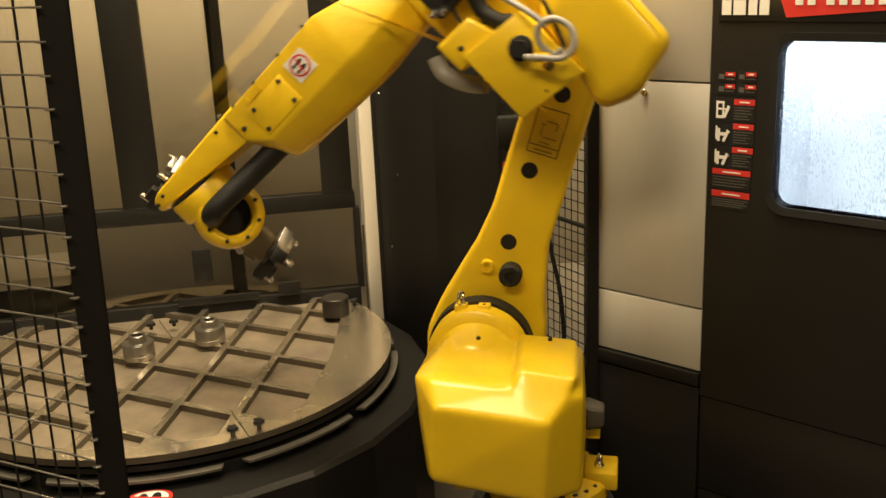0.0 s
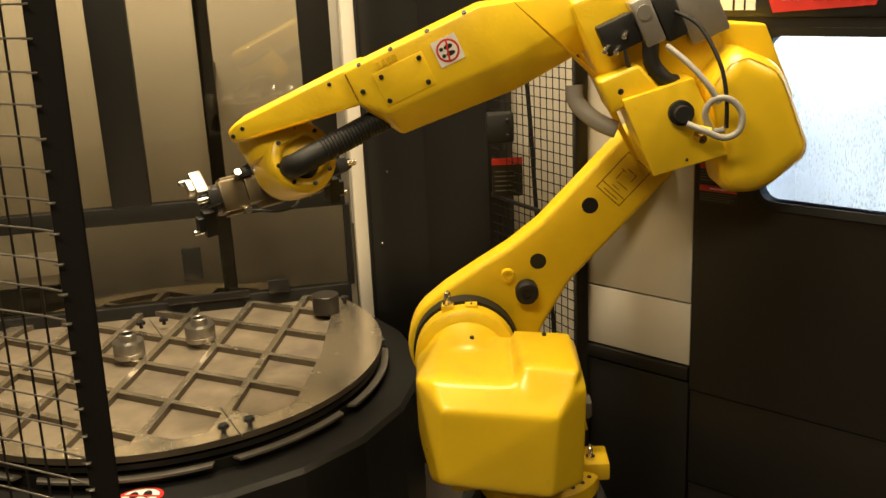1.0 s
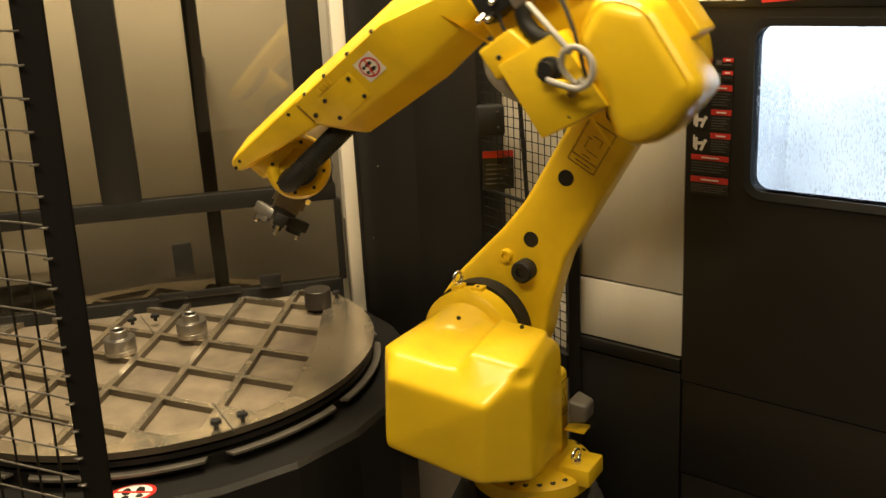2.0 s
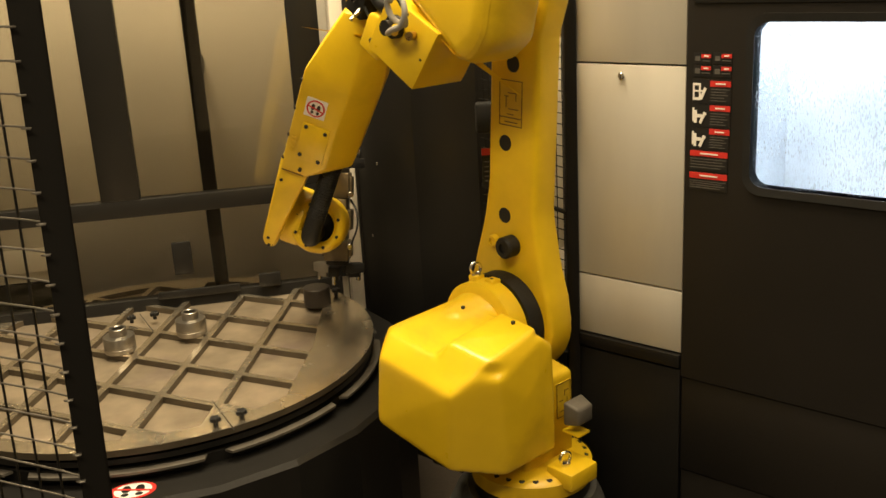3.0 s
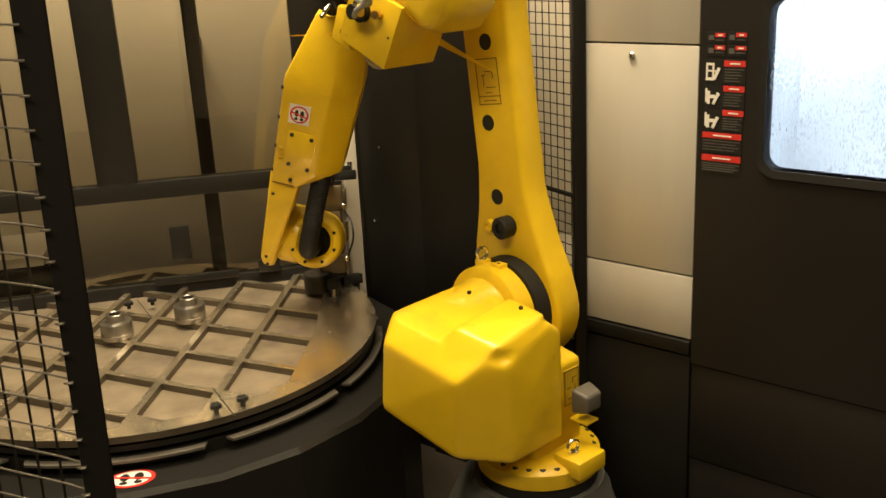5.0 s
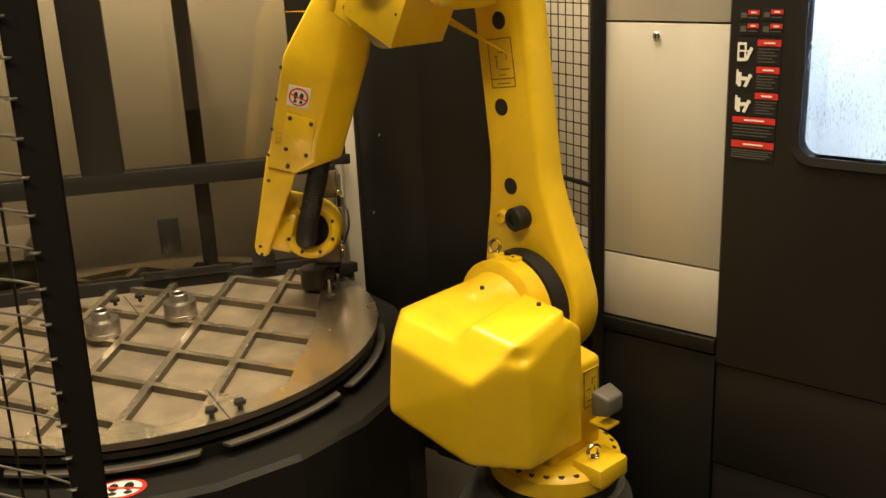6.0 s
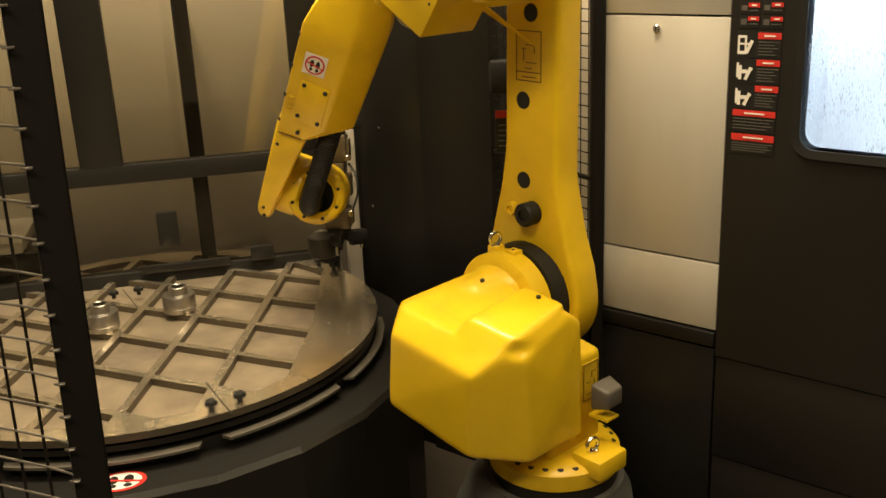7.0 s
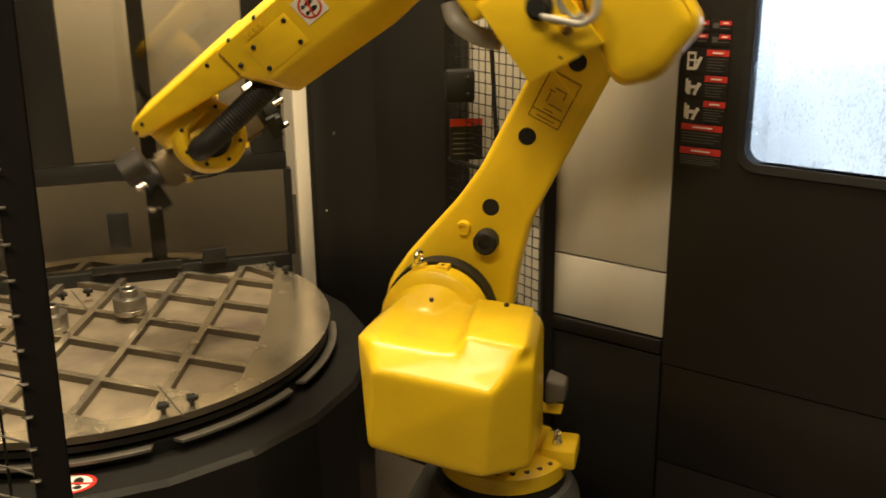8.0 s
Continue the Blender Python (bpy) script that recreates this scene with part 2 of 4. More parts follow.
def glazed_partition():
    thing = empty("glazed_partition", PART_M)
    tagged(thing, "black framed partition with clear acrylic panes behind the turntable", "partition", kind="structure")
    for x0, x1, z0, z1 in ((-1.60, 0.268, 0.835, 0.888), (-1.60, 0.268, 0.0, 0.575)):
        part("rail", boxed(x0, x1, -0.02, 0.02, z0, z1, bevel=0.003), BLACK, thing)
    part("stile", boxed(0.170, 0.262, -0.022, 0.018, 0.888, 2.2, bevel=0.003), BLACK, thing)
    part("stile", boxed(-0.424, -0.311, -0.022, 0.018, 0.888, 2.2, bevel=0.003), BLACK, thing)
    part("stile", boxed(-1.02, -0.94, -0.022, 0.018, 0.888, 2.2, bevel=0.003), BLACK, thing)
    part("stile", boxed(0.262, 0.280, -0.022, 0.018, 0.575, 0.835), BLACK, thing)
    for x0, x1, z0, z1 in ((-0.311, 0.170, 0.888, 2.2), (-0.94, -0.424, 0.888, 2.2), (-1.6, -1.02, 0.888, 2.2), (-1.6, 0.262, 0.575, 0.835)):
        pane = part("pane", boxed(x0, x1, -0.003, 0.003, z0, z1), ACRYLIC if z0 < 0.8 else SAFETY_GLASS, thing, "clear reflecting acrylic pane")
    bm = boxed(-0.243, -0.186, -0.012, -0.004, 0.638, 0.742, bevel=0.003)
    part("handle_plate", bm, BLACK, thing, "dark rectangular pull plate")
    part("clip", boxed(0.008, 0.074, -0.035, -0.020, 0.575, 0.618, bevel=0.003), BLACK, thing)
    part("clip", boxed(-0.30, -0.052, -0.033, -0.020, 0.570, 0.594, bevel=0.003), BLACK, thing)
    # dark upright and cream strip beside the panes
    part("upright", boxed(0.332, 0.355, -0.06, 0.02, 0, 2.3, bevel=0.002), BLACK, thing)
    part("strip", boxed(0.291, 0.332, -0.055, -0.015, 0, 2.3, bevel=0.004), WHITE_PANEL, thing, "cream painted sheet metal strip")
    return thing


glazed_partition()


def rear_cabinet():
    thing = tagged(empty("rear_cabinet", PART_M), "cream sheet metal cabinet seen through acrylic panes", "cabinet")
    part("panel", boxed(-1.9, 0.34, 0.55, 0.58, 0, 2.0, bevel=0.003), WHITE_PANEL, thing)
    part("conduit", boxed(-0.135, -0.090, 0.14, 0.18, 0.3, 1.9, bevel=0.01), CHARCOAL, thing, "dark vertical cable duct")
    part("bracket", boxed(-0.13, -0.095, 0.18, 0.56, 1.2, 1.25), CHARCOAL, thing)
    part("ledge", boxed(-1.9, -0.66, 0.25, 0.56, 0.590, 0.625, bevel=0.004), WHITE_PANEL, thing)
    part("ledge_front", boxed(-1.9, -0.62, 0.255, 0.30, 0.2, 0.585), CHARCOAL, thing)
    return thing


rear_cabinet()


COLUMN_END = (0.165, 2.60)


def dark_column():
    thing = tagged(empty("dark_column"), "tall black painted sheet metal column between partition and fence", "column")
    a, b = Vector((-0.205, 2.925, 0)), Vector((COLUMN_END[0], COLUMN_END[1], 0))
    d = (b - a).normalized()
    m = Matrix(((d.x, -d.y, 0, a.x), (d.y, d.x, 0, a.y), (0, 0, 1, 0), (0, 0, 0, 1)))
    n = (b - a).length
    for x0, x1, y0 in ((0.0, n * 0.52, 0.0), (n * 0.525, n, -0.012)):
        bm = boxed(x0, x1, y0, 0.10, 0, 2.4, bevel=0.003, m=m)
        part("panel", bm, BLACK, thing)
    for x, z in ((0.06, 0.72), (0.04, 1.19), (0.10, 0.95)):
        p = m @ Vector((x, 0, z))
        q = m @ Vector((x, -0.004, z))
        bolt(thing, p, q, 0.004, CHROME)
    return thing


dark_column()


def mesh_panel(thing, p, q, z0, z1, pitch, r):
    """Welded wires between two uprights."""
    p, q = Vector(p), Vector(q)
    n = (q - p).length
    d = (q - p).normalized()
    side = Vector((-d.y, d.x, 0))
    up = Vector((0, 0, 1))
    k = int(n / pitch)
    for i in range(1, k + 1):
        a = p + d * (i * pitch)
        bm = bmesh.new()
        rod(bm, a + up * z0, a + up * z1, r, 6)
        part("wire", bm, BLACK, thing)
    for j in range(int((z1 - z0) / pitch) + 1):
        z = z0 + j * pitch
        bm = bmesh.new()
        rod(bm, p + up * z + side * 2 * r, q + up * z + side * 2 * r, r, 6)
        part("wire", bm, BLACK, thing)


def rear_fence():
    thing = tagged(empty("rear_fence"), "black welded mesh safety fence beside the lathe", "fence")
    p, q = (0.165, 2.60, 0), (0.352, 2.262, 0)
    mesh_panel(thing, p, q, 0.56, 2.1, 0.0262, 0.0013)
    d = (Vector(q) - Vector(p)).normalized()
    part("post", boxed(0.343, 0.371, 2.235, 2.275, 0, 2.3, bevel=0.003), BLACK, thing)
    bm = bmesh.new()
    rod(bm, Vector(p) + Vector((0, 0, 0.925)), Vector(q) + Vector((0, -0.01, 0.925)), 0.006, 8)
    part("cross_rail", bm, BLACK, thing)
    bm = bmesh.new()
    box(bm, 0, (Vector(q) - Vector(p)).length, -0.015, 0.015, 0.5, 0.56, m=Matrix(((d.x, -d.y, 0, p[0]), (d.y, d.x, 0, p[1]), (0, 0, 1, 0), (0, 0, 0, 1))))
    part("bottom_rail", bm, BLACK, thing)
    return thing


rear_fence()


def back_enclosure():
    thing = tagged(empty("back_enclosure"), "cream sheet metal enclosure standing behind the mesh fence", "cabinet")
    for z0, z1 in ((0.0, 0.70), (0.703, 1.40), (1.403, 2.5)):
        part("panel", boxed(0.168, 0.66, 2.70, 2.74, z0, z1, bevel=0.002), WHITE_PANEL, thing)
    return thing


back_enclosure()


def cable():
    bm = bmesh.new()
    tube(bm, [(0.245, 2.47, 1.9), (0.246, 2.47, 1.45), (0.262, 2.455, 1.1), (0.275, 2.44, 0.85), (0.305, 2.40, 0.62), (0.31, 2.4, 0.0)], 0.006, 8)
    return tagged(part("cable", bm, RUBBER), "thick black cable hanging behind the mesh fence", "cable")


cable()


def rear_latch_box():
    thing = tagged(empty("latch_box"), "black plastic door switch box on the fence", "switch")
    bm = boxed(0.150, 0.222, 2.50, 2.54, 1.085, 1.165, bevel=0.008)
    part("housing", bm, RUBBER, thing)
    for z in (1.105, 1.145):
        bolt(thing, (0.205, 2.50, z), (0.205, 2.496, z), 0.006, CHARCOAL)


rear_latch_box()


def rear_notice():
    thing = tagged(empty("warning_notice"), "black and red warning notice behind the mesh", "sign")
    part("board", boxed(0.163, 0.245, 2.535, 2.538, 0.935, 1.040), BLACK_PRINT, thing)
    part("stripe", boxed(0.163, 0.245, 2.531, 2.534, 1.022, 1.040), RED_PRINT, thing)
    for i in range(5):
        part("text_line", boxed(0.170, 0.225 - 0.008 * (i % 3), 2.532, 2.534, 0.950 + 0.013 * i, 0.953 + 0.013 * i), TEXT_GREY, thing)


rear_notice()


def front_fence():
    """The near safety gate: a leaning square post and its wire mesh."""
    thing = tagged(empty("front_fence"), "black safety gate post with square wire mesh", "fence")
    lean = Vector((0.023, 0, 1))
    foot = Vector((-0.4345, 1.05, 0))
    bm = bmesh.new()
    box(bm, -0.0165, 0.0165, -0.0165, 0.0165, 0, 1, 0.0)
    bmesh.ops.rotate(bm, matrix=Matrix.Rotation(radians(22), 3, "Z"), verts=bm.verts)
    for v in bm.verts:
        v.co = foot + Vector((v.co.x, v.co.y, 0)) + lean * (v.co.z * 2.1)
    bmesh.ops.bevel(bm, geom=list(bm.edges), offset=0.002, segments=2, affect="EDGES")
    part("post", bm, BLACK, thing)
    way = Vector((-0.90, 0.43, 0)).normalized()
    start = foot + Vector((-0.014, -0.006, 0))
    for j in range(50):
        z = 0.30 + 0.0350 * j
        a = start + lean * z
        bm = bmesh.new()
        tube(bm, [a - way * 0.012 + Vector((0, -0.012, 0)), a - way * 0.001 + Vector((0, -0.016, 0)), a + way * 0.03, a + way * 0.5, a + way * 1.0], 0.0013, 6, 3)
        part("wire", bm, LIT_WIRE, thing)
    for i in range(1, 28):
        a = start + way * (0.0355 * i) + Vector((0, 0.003, 0))
        bm = bmesh.new()
        rod(bm, a + lean * 0.28, a + lean * 2.05, 0.0016, 6)
        part("wire", bm, BLACK, thing)
    return thing


# Paler tone of the level wires stands in for the light they catch.
LIT_WIRE = material("lit_wire_steel", (0.20, 0.185, 0.165), 0.35, metal=0.6, grain=0.15)
front_fence()


# ---------- lathe ----------
def warning_labels(thing, y):
    """Black labels with red heads, white pictograms and lines too fine to read."""
    def at(px0, px1, py0, py1):
        k, j = 0.086 / 68, 0.290 / 244
        return -0.937 + (px0 - 1226) * k, -0.937 + (px1 - 1226) * k, 1.311 - (py1 - 91) * j, 1.311 - (py0 - 91) * j

    def patch(owner, name, px0, px1, py0, py1, mat, lift):
        x0, x1, z0, z1 = at(px0, px1, py0, py1)
        return part(name, boxed(x0, x1, y - lift, y - lift + 0.0009, z0, z1), mat, owner)

    heads = [(1240, 1257, 91, 98, 1226, 1257, 89, 108), (1275, 1293, 90, 97, 1261, 1293, 88, 107), (1240, 1257, 112, 119, 1226, 1257, 110, 130),
             (1275, 1293, 112, 119, 1261, 1293, 110, 130), (1257, 1293, 137, 147, 1225, 1293, 135, 178), (1257, 1293, 180, 190, 1225, 1293, 179, 220),
             (1257, 1293, 222, 232, 1225, 1292, 221, 261), (1223, 1291, 263, 273, 1223, 1291, 262, 300), (1223, 1291, 303, 314, 1223, 1291, 302, 336)]
    for i, (a, b, c, d, e, f, g, h) in enumerate(heads):
        label = patch(thing, "warning_label", e, f, g, h, BLACK_PRINT, 0.0012)
        patch(label, "red_head", a, b, c, d, RED_PRINT, 0.0022)
        mark = (a + b) / 2
        patch(label, "mark", mark - (b - a) * 0.22, mark + (b - a) * 0.25, (c + d) / 2 - 1.2, (c + d) / 2 + 1.2, WHITE_PAINT, 0.0032)
        rows = 1 if i < 4 else 5 if i < 7 else 4
        top = d + 4
        for r in range(rows):
            step = (h - top - 2) / rows
            patch(label, "text_line", a + 1, b - 2 - (r * 7) % 11, top + r * step, top + r * step + 1.6, TEXT_GREY, 0.0022)
        if i < 4:
            patch(label, "pictogram", e + 3, e + 12, g + 6, h - 5, TEXT_GREY, 0.0022)
        elif i < 7:
            # a door leaf, or a stepped chuck, with a slanted blade beside it
            if i == 4:
                blocks = ((1226, 1229, c + 5, d + 25), (1229, 1240, c + 5, c + 9), (1229, 1240, d + 20, d + 25), (1237, 1240, c + 9, d + 20), (1229, 1248, c + 17, c + 20))
            else:
                blocks = ((1226, 1229, c + 6, d + 20), (1229, 1234, c + 10, d + 23), (1234, 1243, c + 17, d + 13), (1245, 1251, c + 14, c + 18))
            for u0, u1, w0, w1 in blocks:
                patch(label, "pictogram", u0, u1, w0, w1, WHITE_PAINT, 0.0022)
            x0, x1, z0, z1 = at(1242, 1247, c + 12, d + 24)
            bm = boxed(-0.5 * (x1 - x0), 0.5 * (x1 - x0), y - 0.0029, y - 0.0018, -0.5 * (z1 - z0), 0.5 * (z1 - z0))
            bmesh.ops.transform(bm, matrix=pose((x0 + x1) / 2, 0, (z0 + z1) / 2, 0, 24, 0), verts=bm.verts)
            part("pictogram", bm, WHITE_PAINT, label)


def brand_board(thing, y):
    board = part("name_board", boxed(-0.939, -0.54, y - 0.004, y - 0.0005, 1.414, 1.50, bevel=0.001), BLACK_PRINT, thing, "black and red name board")
    for a, b in ((0, 0.020), (0.025, 0.051), (0.057, 0.075), (0.080, 0.100)):
        part("emblem_bar", boxed(-0.931 + a, -0.931 + b, y - 0.006, y - 0.0038, 1.427, 1.456), WHITE_PAINT, board)
    bm = bmesh.new()
    prism(bm, [(-0.795, 1.422), (-0.60, 1.436), (-0.585, 1.49), (-0.82, 1.49)], y - 0.006, y - 0.0042, "y")
    red = part("red_field", bm, RED_PRINT, board)
    for k in range(7):
        x = -0.778 + 0.024 * k + (0.012 if k > 1 else 0)
        part("emblem_bar", boxed(x, x + 0.015, y - 0.0078, y - 0.0058, 1.446, 1.472), WHITE_PAINT, red)


def lathe_machine():
    thing = tagged(empty("lathe", LATHE_M), "black and cream turning machine with a lit wet window", "machine")
    y = 1.910
    wx0, wx1, wz0, wz1 = -0.806, -0.28, 1.040, 1.377
    cx, cz = (wx0 + wx1) / 2, (wz0 + wz1) / 2
    # front cover with its window opening, cut as four sheets round it
    for x0, x1, z0, z1 in ((-0.953, wx0, 0.570, 2.1), (wx1, 0.9, 0.570, 2.1), (wx0, wx1, 0.570, wz0), (wx0, wx1, wz1, 2.1)):
        part("front_cover", boxed(x0, x1, y, y + 0.03, z0, z1), CHARCOAL, thing)
    part("lower_cover", boxed(-0.953, 0.9, y + 0.004, y + 0.03, 0.328, 0.566, bevel=0.002), CHARCOAL, thing)
    part("lower_cover", boxed(-0.953, 0.9, y + 0.008, y + 0.03, 0.02, 0.324, bevel=0.002), CHARCOAL, thing)
    # window rim
    bm = bmesh.new()
    out, inn = rounded(wx1 - wx0 + 0.030, wz1 - wz0 + 0.034, 0.042, 6, cx, cz), rounded(wx1 - wx0, wz1 - wz0, 0.030, 6, cx, cz)
    n = len(out)
    loops = [[bm.verts.new((p[0], h, p[1])) for p in pts] for pts, h in ((out, y - 0.001), (out, y - 0.006), (inn, y - 0.004), (inn, y + 0.03))]
    for a, b in zip(loops, loops[1:]):
        for i in range(n):
            bm.faces.new((a[i], a[(i + 1) % n], b[(i + 1) % n], b[i]))
    bmesh.ops.recalc_face_normals(bm, faces=bm.faces)
    part("window_rim", bm, RUBBER, thing, "black rubber window seal")
    # corner fillets
    for sx, sz in ((1, 1), (-1, 1), (-1, -1), (1, -1)):
        X, Z = (wx1 if sx > 0 else wx0), (wz1 if sz > 0 else wz0)
        pts = [(X, Z)] + [(X - sx * 0.03 + sx * 0.03 * math.cos(radians(a)), Z - sz * 0.03 + sz * 0.03 * math.sin(radians(a))) for a in range(90, -1, -15)]
        bm = bmesh.new()
        prism(bm, pts, y - 0.003, y + 0.03, "y")
        part("corner_fillet", bm, RUBBER, thing)
    pane = part("window_pane", boxed(wx0, wx1, y + 0.012, y + 0.018, wz0, wz1), WET, thing, "window pane wet with coolant drops")
    # lit working space behind the pane
    for nm, b in (("inner_wall", (wx0 - 0.1, wx1 + 0.15, y + 0.45, y + 0.47, 0.85, 1.75)), ("inner_side", (wx0 - 0.12, wx0 - 0.1, y + 0.03, y + 0.47, 0.85, 1.75)),
                  ("inner_side", (wx1 + 0.15, wx1 + 0.17, y + 0.03, y + 0.47, 0.85, 1.75)), ("inner_roof", (wx0 - 0.12, wx1 + 0.17, y + 0.03, y + 0.47, 1.75, 1.77)),
                  ("inner_floor", (wx0 - 0.12, wx1 + 0.17, y + 0.03, y + 0.47, 0.83, 0.85))):
        part(nm, boxed(*b), INNER, thing)
    part("slide_cover", boxed(-0.560, wx1 + 0.13, y + 0.30, y + 0.44, 0.86, 1.74, bevel=0.006), INNER_GREY, thing, "blue-grey steel slide cover")
    part("splash_plate", boxed(-0.60, wx1 + 0.12, y + 0.285, y + 0.297, 1.245, 1.262, bevel=0.002), CHROME, thing)
    # cream door beside the cover
    for z0, z1 in ((1.287, 2.1), (0.779, 1.283), (0.626, 0.775)):
        part("side_panel", boxed(-1.262, -0.956, y + 0.003, y + 0.03, z0, z1, bevel=0.002), DOOR_PANEL, thing, "cream sheet metal door panel")
    part("plinth", boxed(-1.265, -0.956, y - 0.006, y + 0.03, 0.590, 0.622, bevel=0.002), BLACK, thing)
    part("plinth", boxed(-1.265, -0.956, y + 0.0, y + 0.03, 0.02, 0.584, bevel=0.002), BLACK, thing)
    bm = bmesh.new()
    lathe(bm, [(0.0085, 0), (0.0085, 0.004), (0.006, 0.006)], 20, pose(-1.112, y + 0.003, 1.258, 90))
    lock = part("lock", bm, CHROME, thing, "round chrome quarter-turn lock")
    part("key_slot", boxed(-1.1132, -1.1108, y - 0.0040, y - 0.002, 1.2535, 1.2625), BLACK_PRINT, lock)
    warning_labels(thing, y)
    brand_board(thing, y)
    part("body", boxed(-1.262, 0.9, y + 0.48, y + 0.50, 0, 2.1), CHARCOAL, thing)
    part("body_roof", boxed(-1.262, 0.9, y + 0.03, y + 0.48, 2.08, 2.1), CHARCOAL, thing)
    part("body_side", boxed(-1.262, -1.24, y + 0.03, y + 0.48, 0, 2.08), WHITE_PANEL, thing)
    return thing


def wet_glass():
    """Clear pane with runs and drops of coolant that scatter the light from inside."""
    m = bpy.data.materials.new("wet_window_glass")
    m.use_nodes = True
    nt = m.node_tree
    nt.nodes.clear()
    out = nt.nodes.new("ShaderNodeOutputMaterial")
    tc = nt.nodes.new("ShaderNodeTexCoord")

    def drops(scale, stretch, lo, hi):
        mp, vo = nt.nodes.new("ShaderNodeMapping"), nt.nodes.new("ShaderNodeTexVoronoi")
        mp.inputs["Scale"].default_value = (1, 1, stretch)
        vo.inputs["Scale"].default_value = scale
        nt.links.new(tc.outputs["Object"], mp.inputs[0])
        nt.links.new(mp.outputs[0], vo.inputs["Vector"])
        mr = nt.nodes.new("ShaderNodeMapRange")
        mr.inputs["From Min"].default_value, mr.inputs["From Max"].default_value = lo, hi
        mr.inputs["To Min"].default_value, mr.inputs["To Max"].default_value = 1, 0
        nt.links.new(vo.outputs["Distance"], mr.inputs["Value"])
        return mr.outputs[0]
    runs, dots = drops(230, 0.30, 0.16, 0.40), drops(340, 1.0, 0.12, 0.30)
    haze = nt.nodes.new("ShaderNodeTexNoise")
    haze.inputs["Scale"].default_value, haze.inputs["Detail"].default_value = 7, 5
    nt.links.new(tc.outputs["Object"], haze.inputs["Vector"])
    hm = nt.nodes.new("ShaderNodeMapRange")
    hm.inputs["From Min"].default_value, hm.inputs["From Max"].default_value = 0.35, 0.75
    hm.inputs["To Min"].default_value, hm.inputs["To Max"].default_value = 0.08, 0.75
    nt.links.new(haze.outputs["Fac"], hm.inputs["Value"])
    top = nt.nodes.new("ShaderNodeMath")
    top.operation = "MAXIMUM"
    nt.links.new(runs, top.inputs[0])
    nt.links.new(dots, top.inputs[1])
    mul = nt.nodes.new("ShaderNodeMath")
    mul.operation = "MULTIPLY"
    nt.links.new(top.outputs[0], mul.inputs[0])
    nt.links.new(hm.outputs[0], mul.inputs[1])
    clear, drop, mix = nt.nodes.new("ShaderNodeBsdfTransparent"), nt.nodes.new("ShaderNodeBsdfTranslucent"), nt.nodes.new("ShaderNodeMixShader")
    clear.inputs[0].default_value = (0.90, 0.95, 1.0, 1)
    drop.inputs[0].default_value = (0.85, 0.90, 0.95, 1)
    nt.links.new(mul.outputs[0], mix.inputs[0])
    nt.links.new(clear.outputs[0], mix.inputs[1])
    nt.links.new(drop.outputs[0], mix.inputs[2])
    gl, add, fr = nt.nodes.new("ShaderNodeBsdfGlossy"), nt.nodes.new("ShaderNodeMixShader"), nt.nodes.new("ShaderNodeFresnel")
    gl.inputs["Roughness"].default_value, fr.inputs["IOR"].default_value = 0.04, 1.45
    nt.links.new(fr.outputs[0], add.inputs[0])
    nt.links.new(mix.outputs[0], add.inputs[1])
    nt.links.new(gl.outputs[0], add.inputs[2])
    nt.links.new(add.outputs[0], out.inputs[0])
    return m


WET = wet_glass()
INNER_GREY = material("blue_grey_slide_steel", (0.20, 0.25, 0.32), 0.35, metal=0.25, grain=0.3, scale=6, stain=0.5)
INNER = material("white_machine_interior", (0.80, 0.82, 0.83), 0.4, grain=0.15, scale=5)
LATHE = lathe_machine()
data = bpy.data.lights.new("machine_lamp", "AREA")
data.shape, data.size, data.size_y, data.energy, data.color = "RECTANGLE", 0.34, 0.06, 8.5, (0.92, 0.96, 1.0)
new("machine_lamp", data).matrix_world = LATHE_M @ look((-0.72, 2.03, 1.70), (-0.74, 2.30, 1.1))


# ---------- turntable ----------
TABLE_C, TABLE_R, TABLE_Z = (-0.753, 2.488), 0.595, 0.553


def no_step_sign(owner, m, w, h):
    """White oval with a red ring and bar and two black foot prints."""
    def oval(rx, ry, cx=0.0, cy=0.0, turn=0.0):
        c, s = math.cos(turn), math.sin(turn)
        return [(cx + c * rx * math.cos(a) - s * ry * math.sin(a), cy + s * rx * math.cos(a) + c * ry * math.sin(a)) for a in [2 * math.pi * i / 28 for i in range(28)]]
    def flat(name, pts, z, mat):
        bm = bmesh.new()
        prism(bm, pts, z, z + 0.0004, "z")
        ob = part(name, bm, mat, owner)
        ob.matrix_basis = m
        return ob
    flat("red_ring", oval(w / 2, h / 2), 0.0006, RED_PRINT)
    flat("field", oval(w * 0.41, h * 0.41), 0.0012, WHITE_PAINT)
    for s in (-1, 1):
        flat("foot_print", oval(w * 0.10, h * 0.20, s * w * 0.15, h * 0.07), 0.0018, BLACK_PRINT)
        flat("foot_print", oval(w * 0.085, h * 0.09, s * w * 0.15, -h * 0.24), 0.0018, BLACK_PRINT)
    c, k = math.cos(radians(-14)), math.sin(radians(-14))
    bar = [(-w * 0.42, -h * 0.04), (w * 0.42, -h * 0.04), (w * 0.42, h * 0.04), (-w * 0.42, h * 0.04)]
    flat("red_bar", [(x * c - y * k, x * k + y * c) for x, y in bar], 0.0024, RED_PRINT)


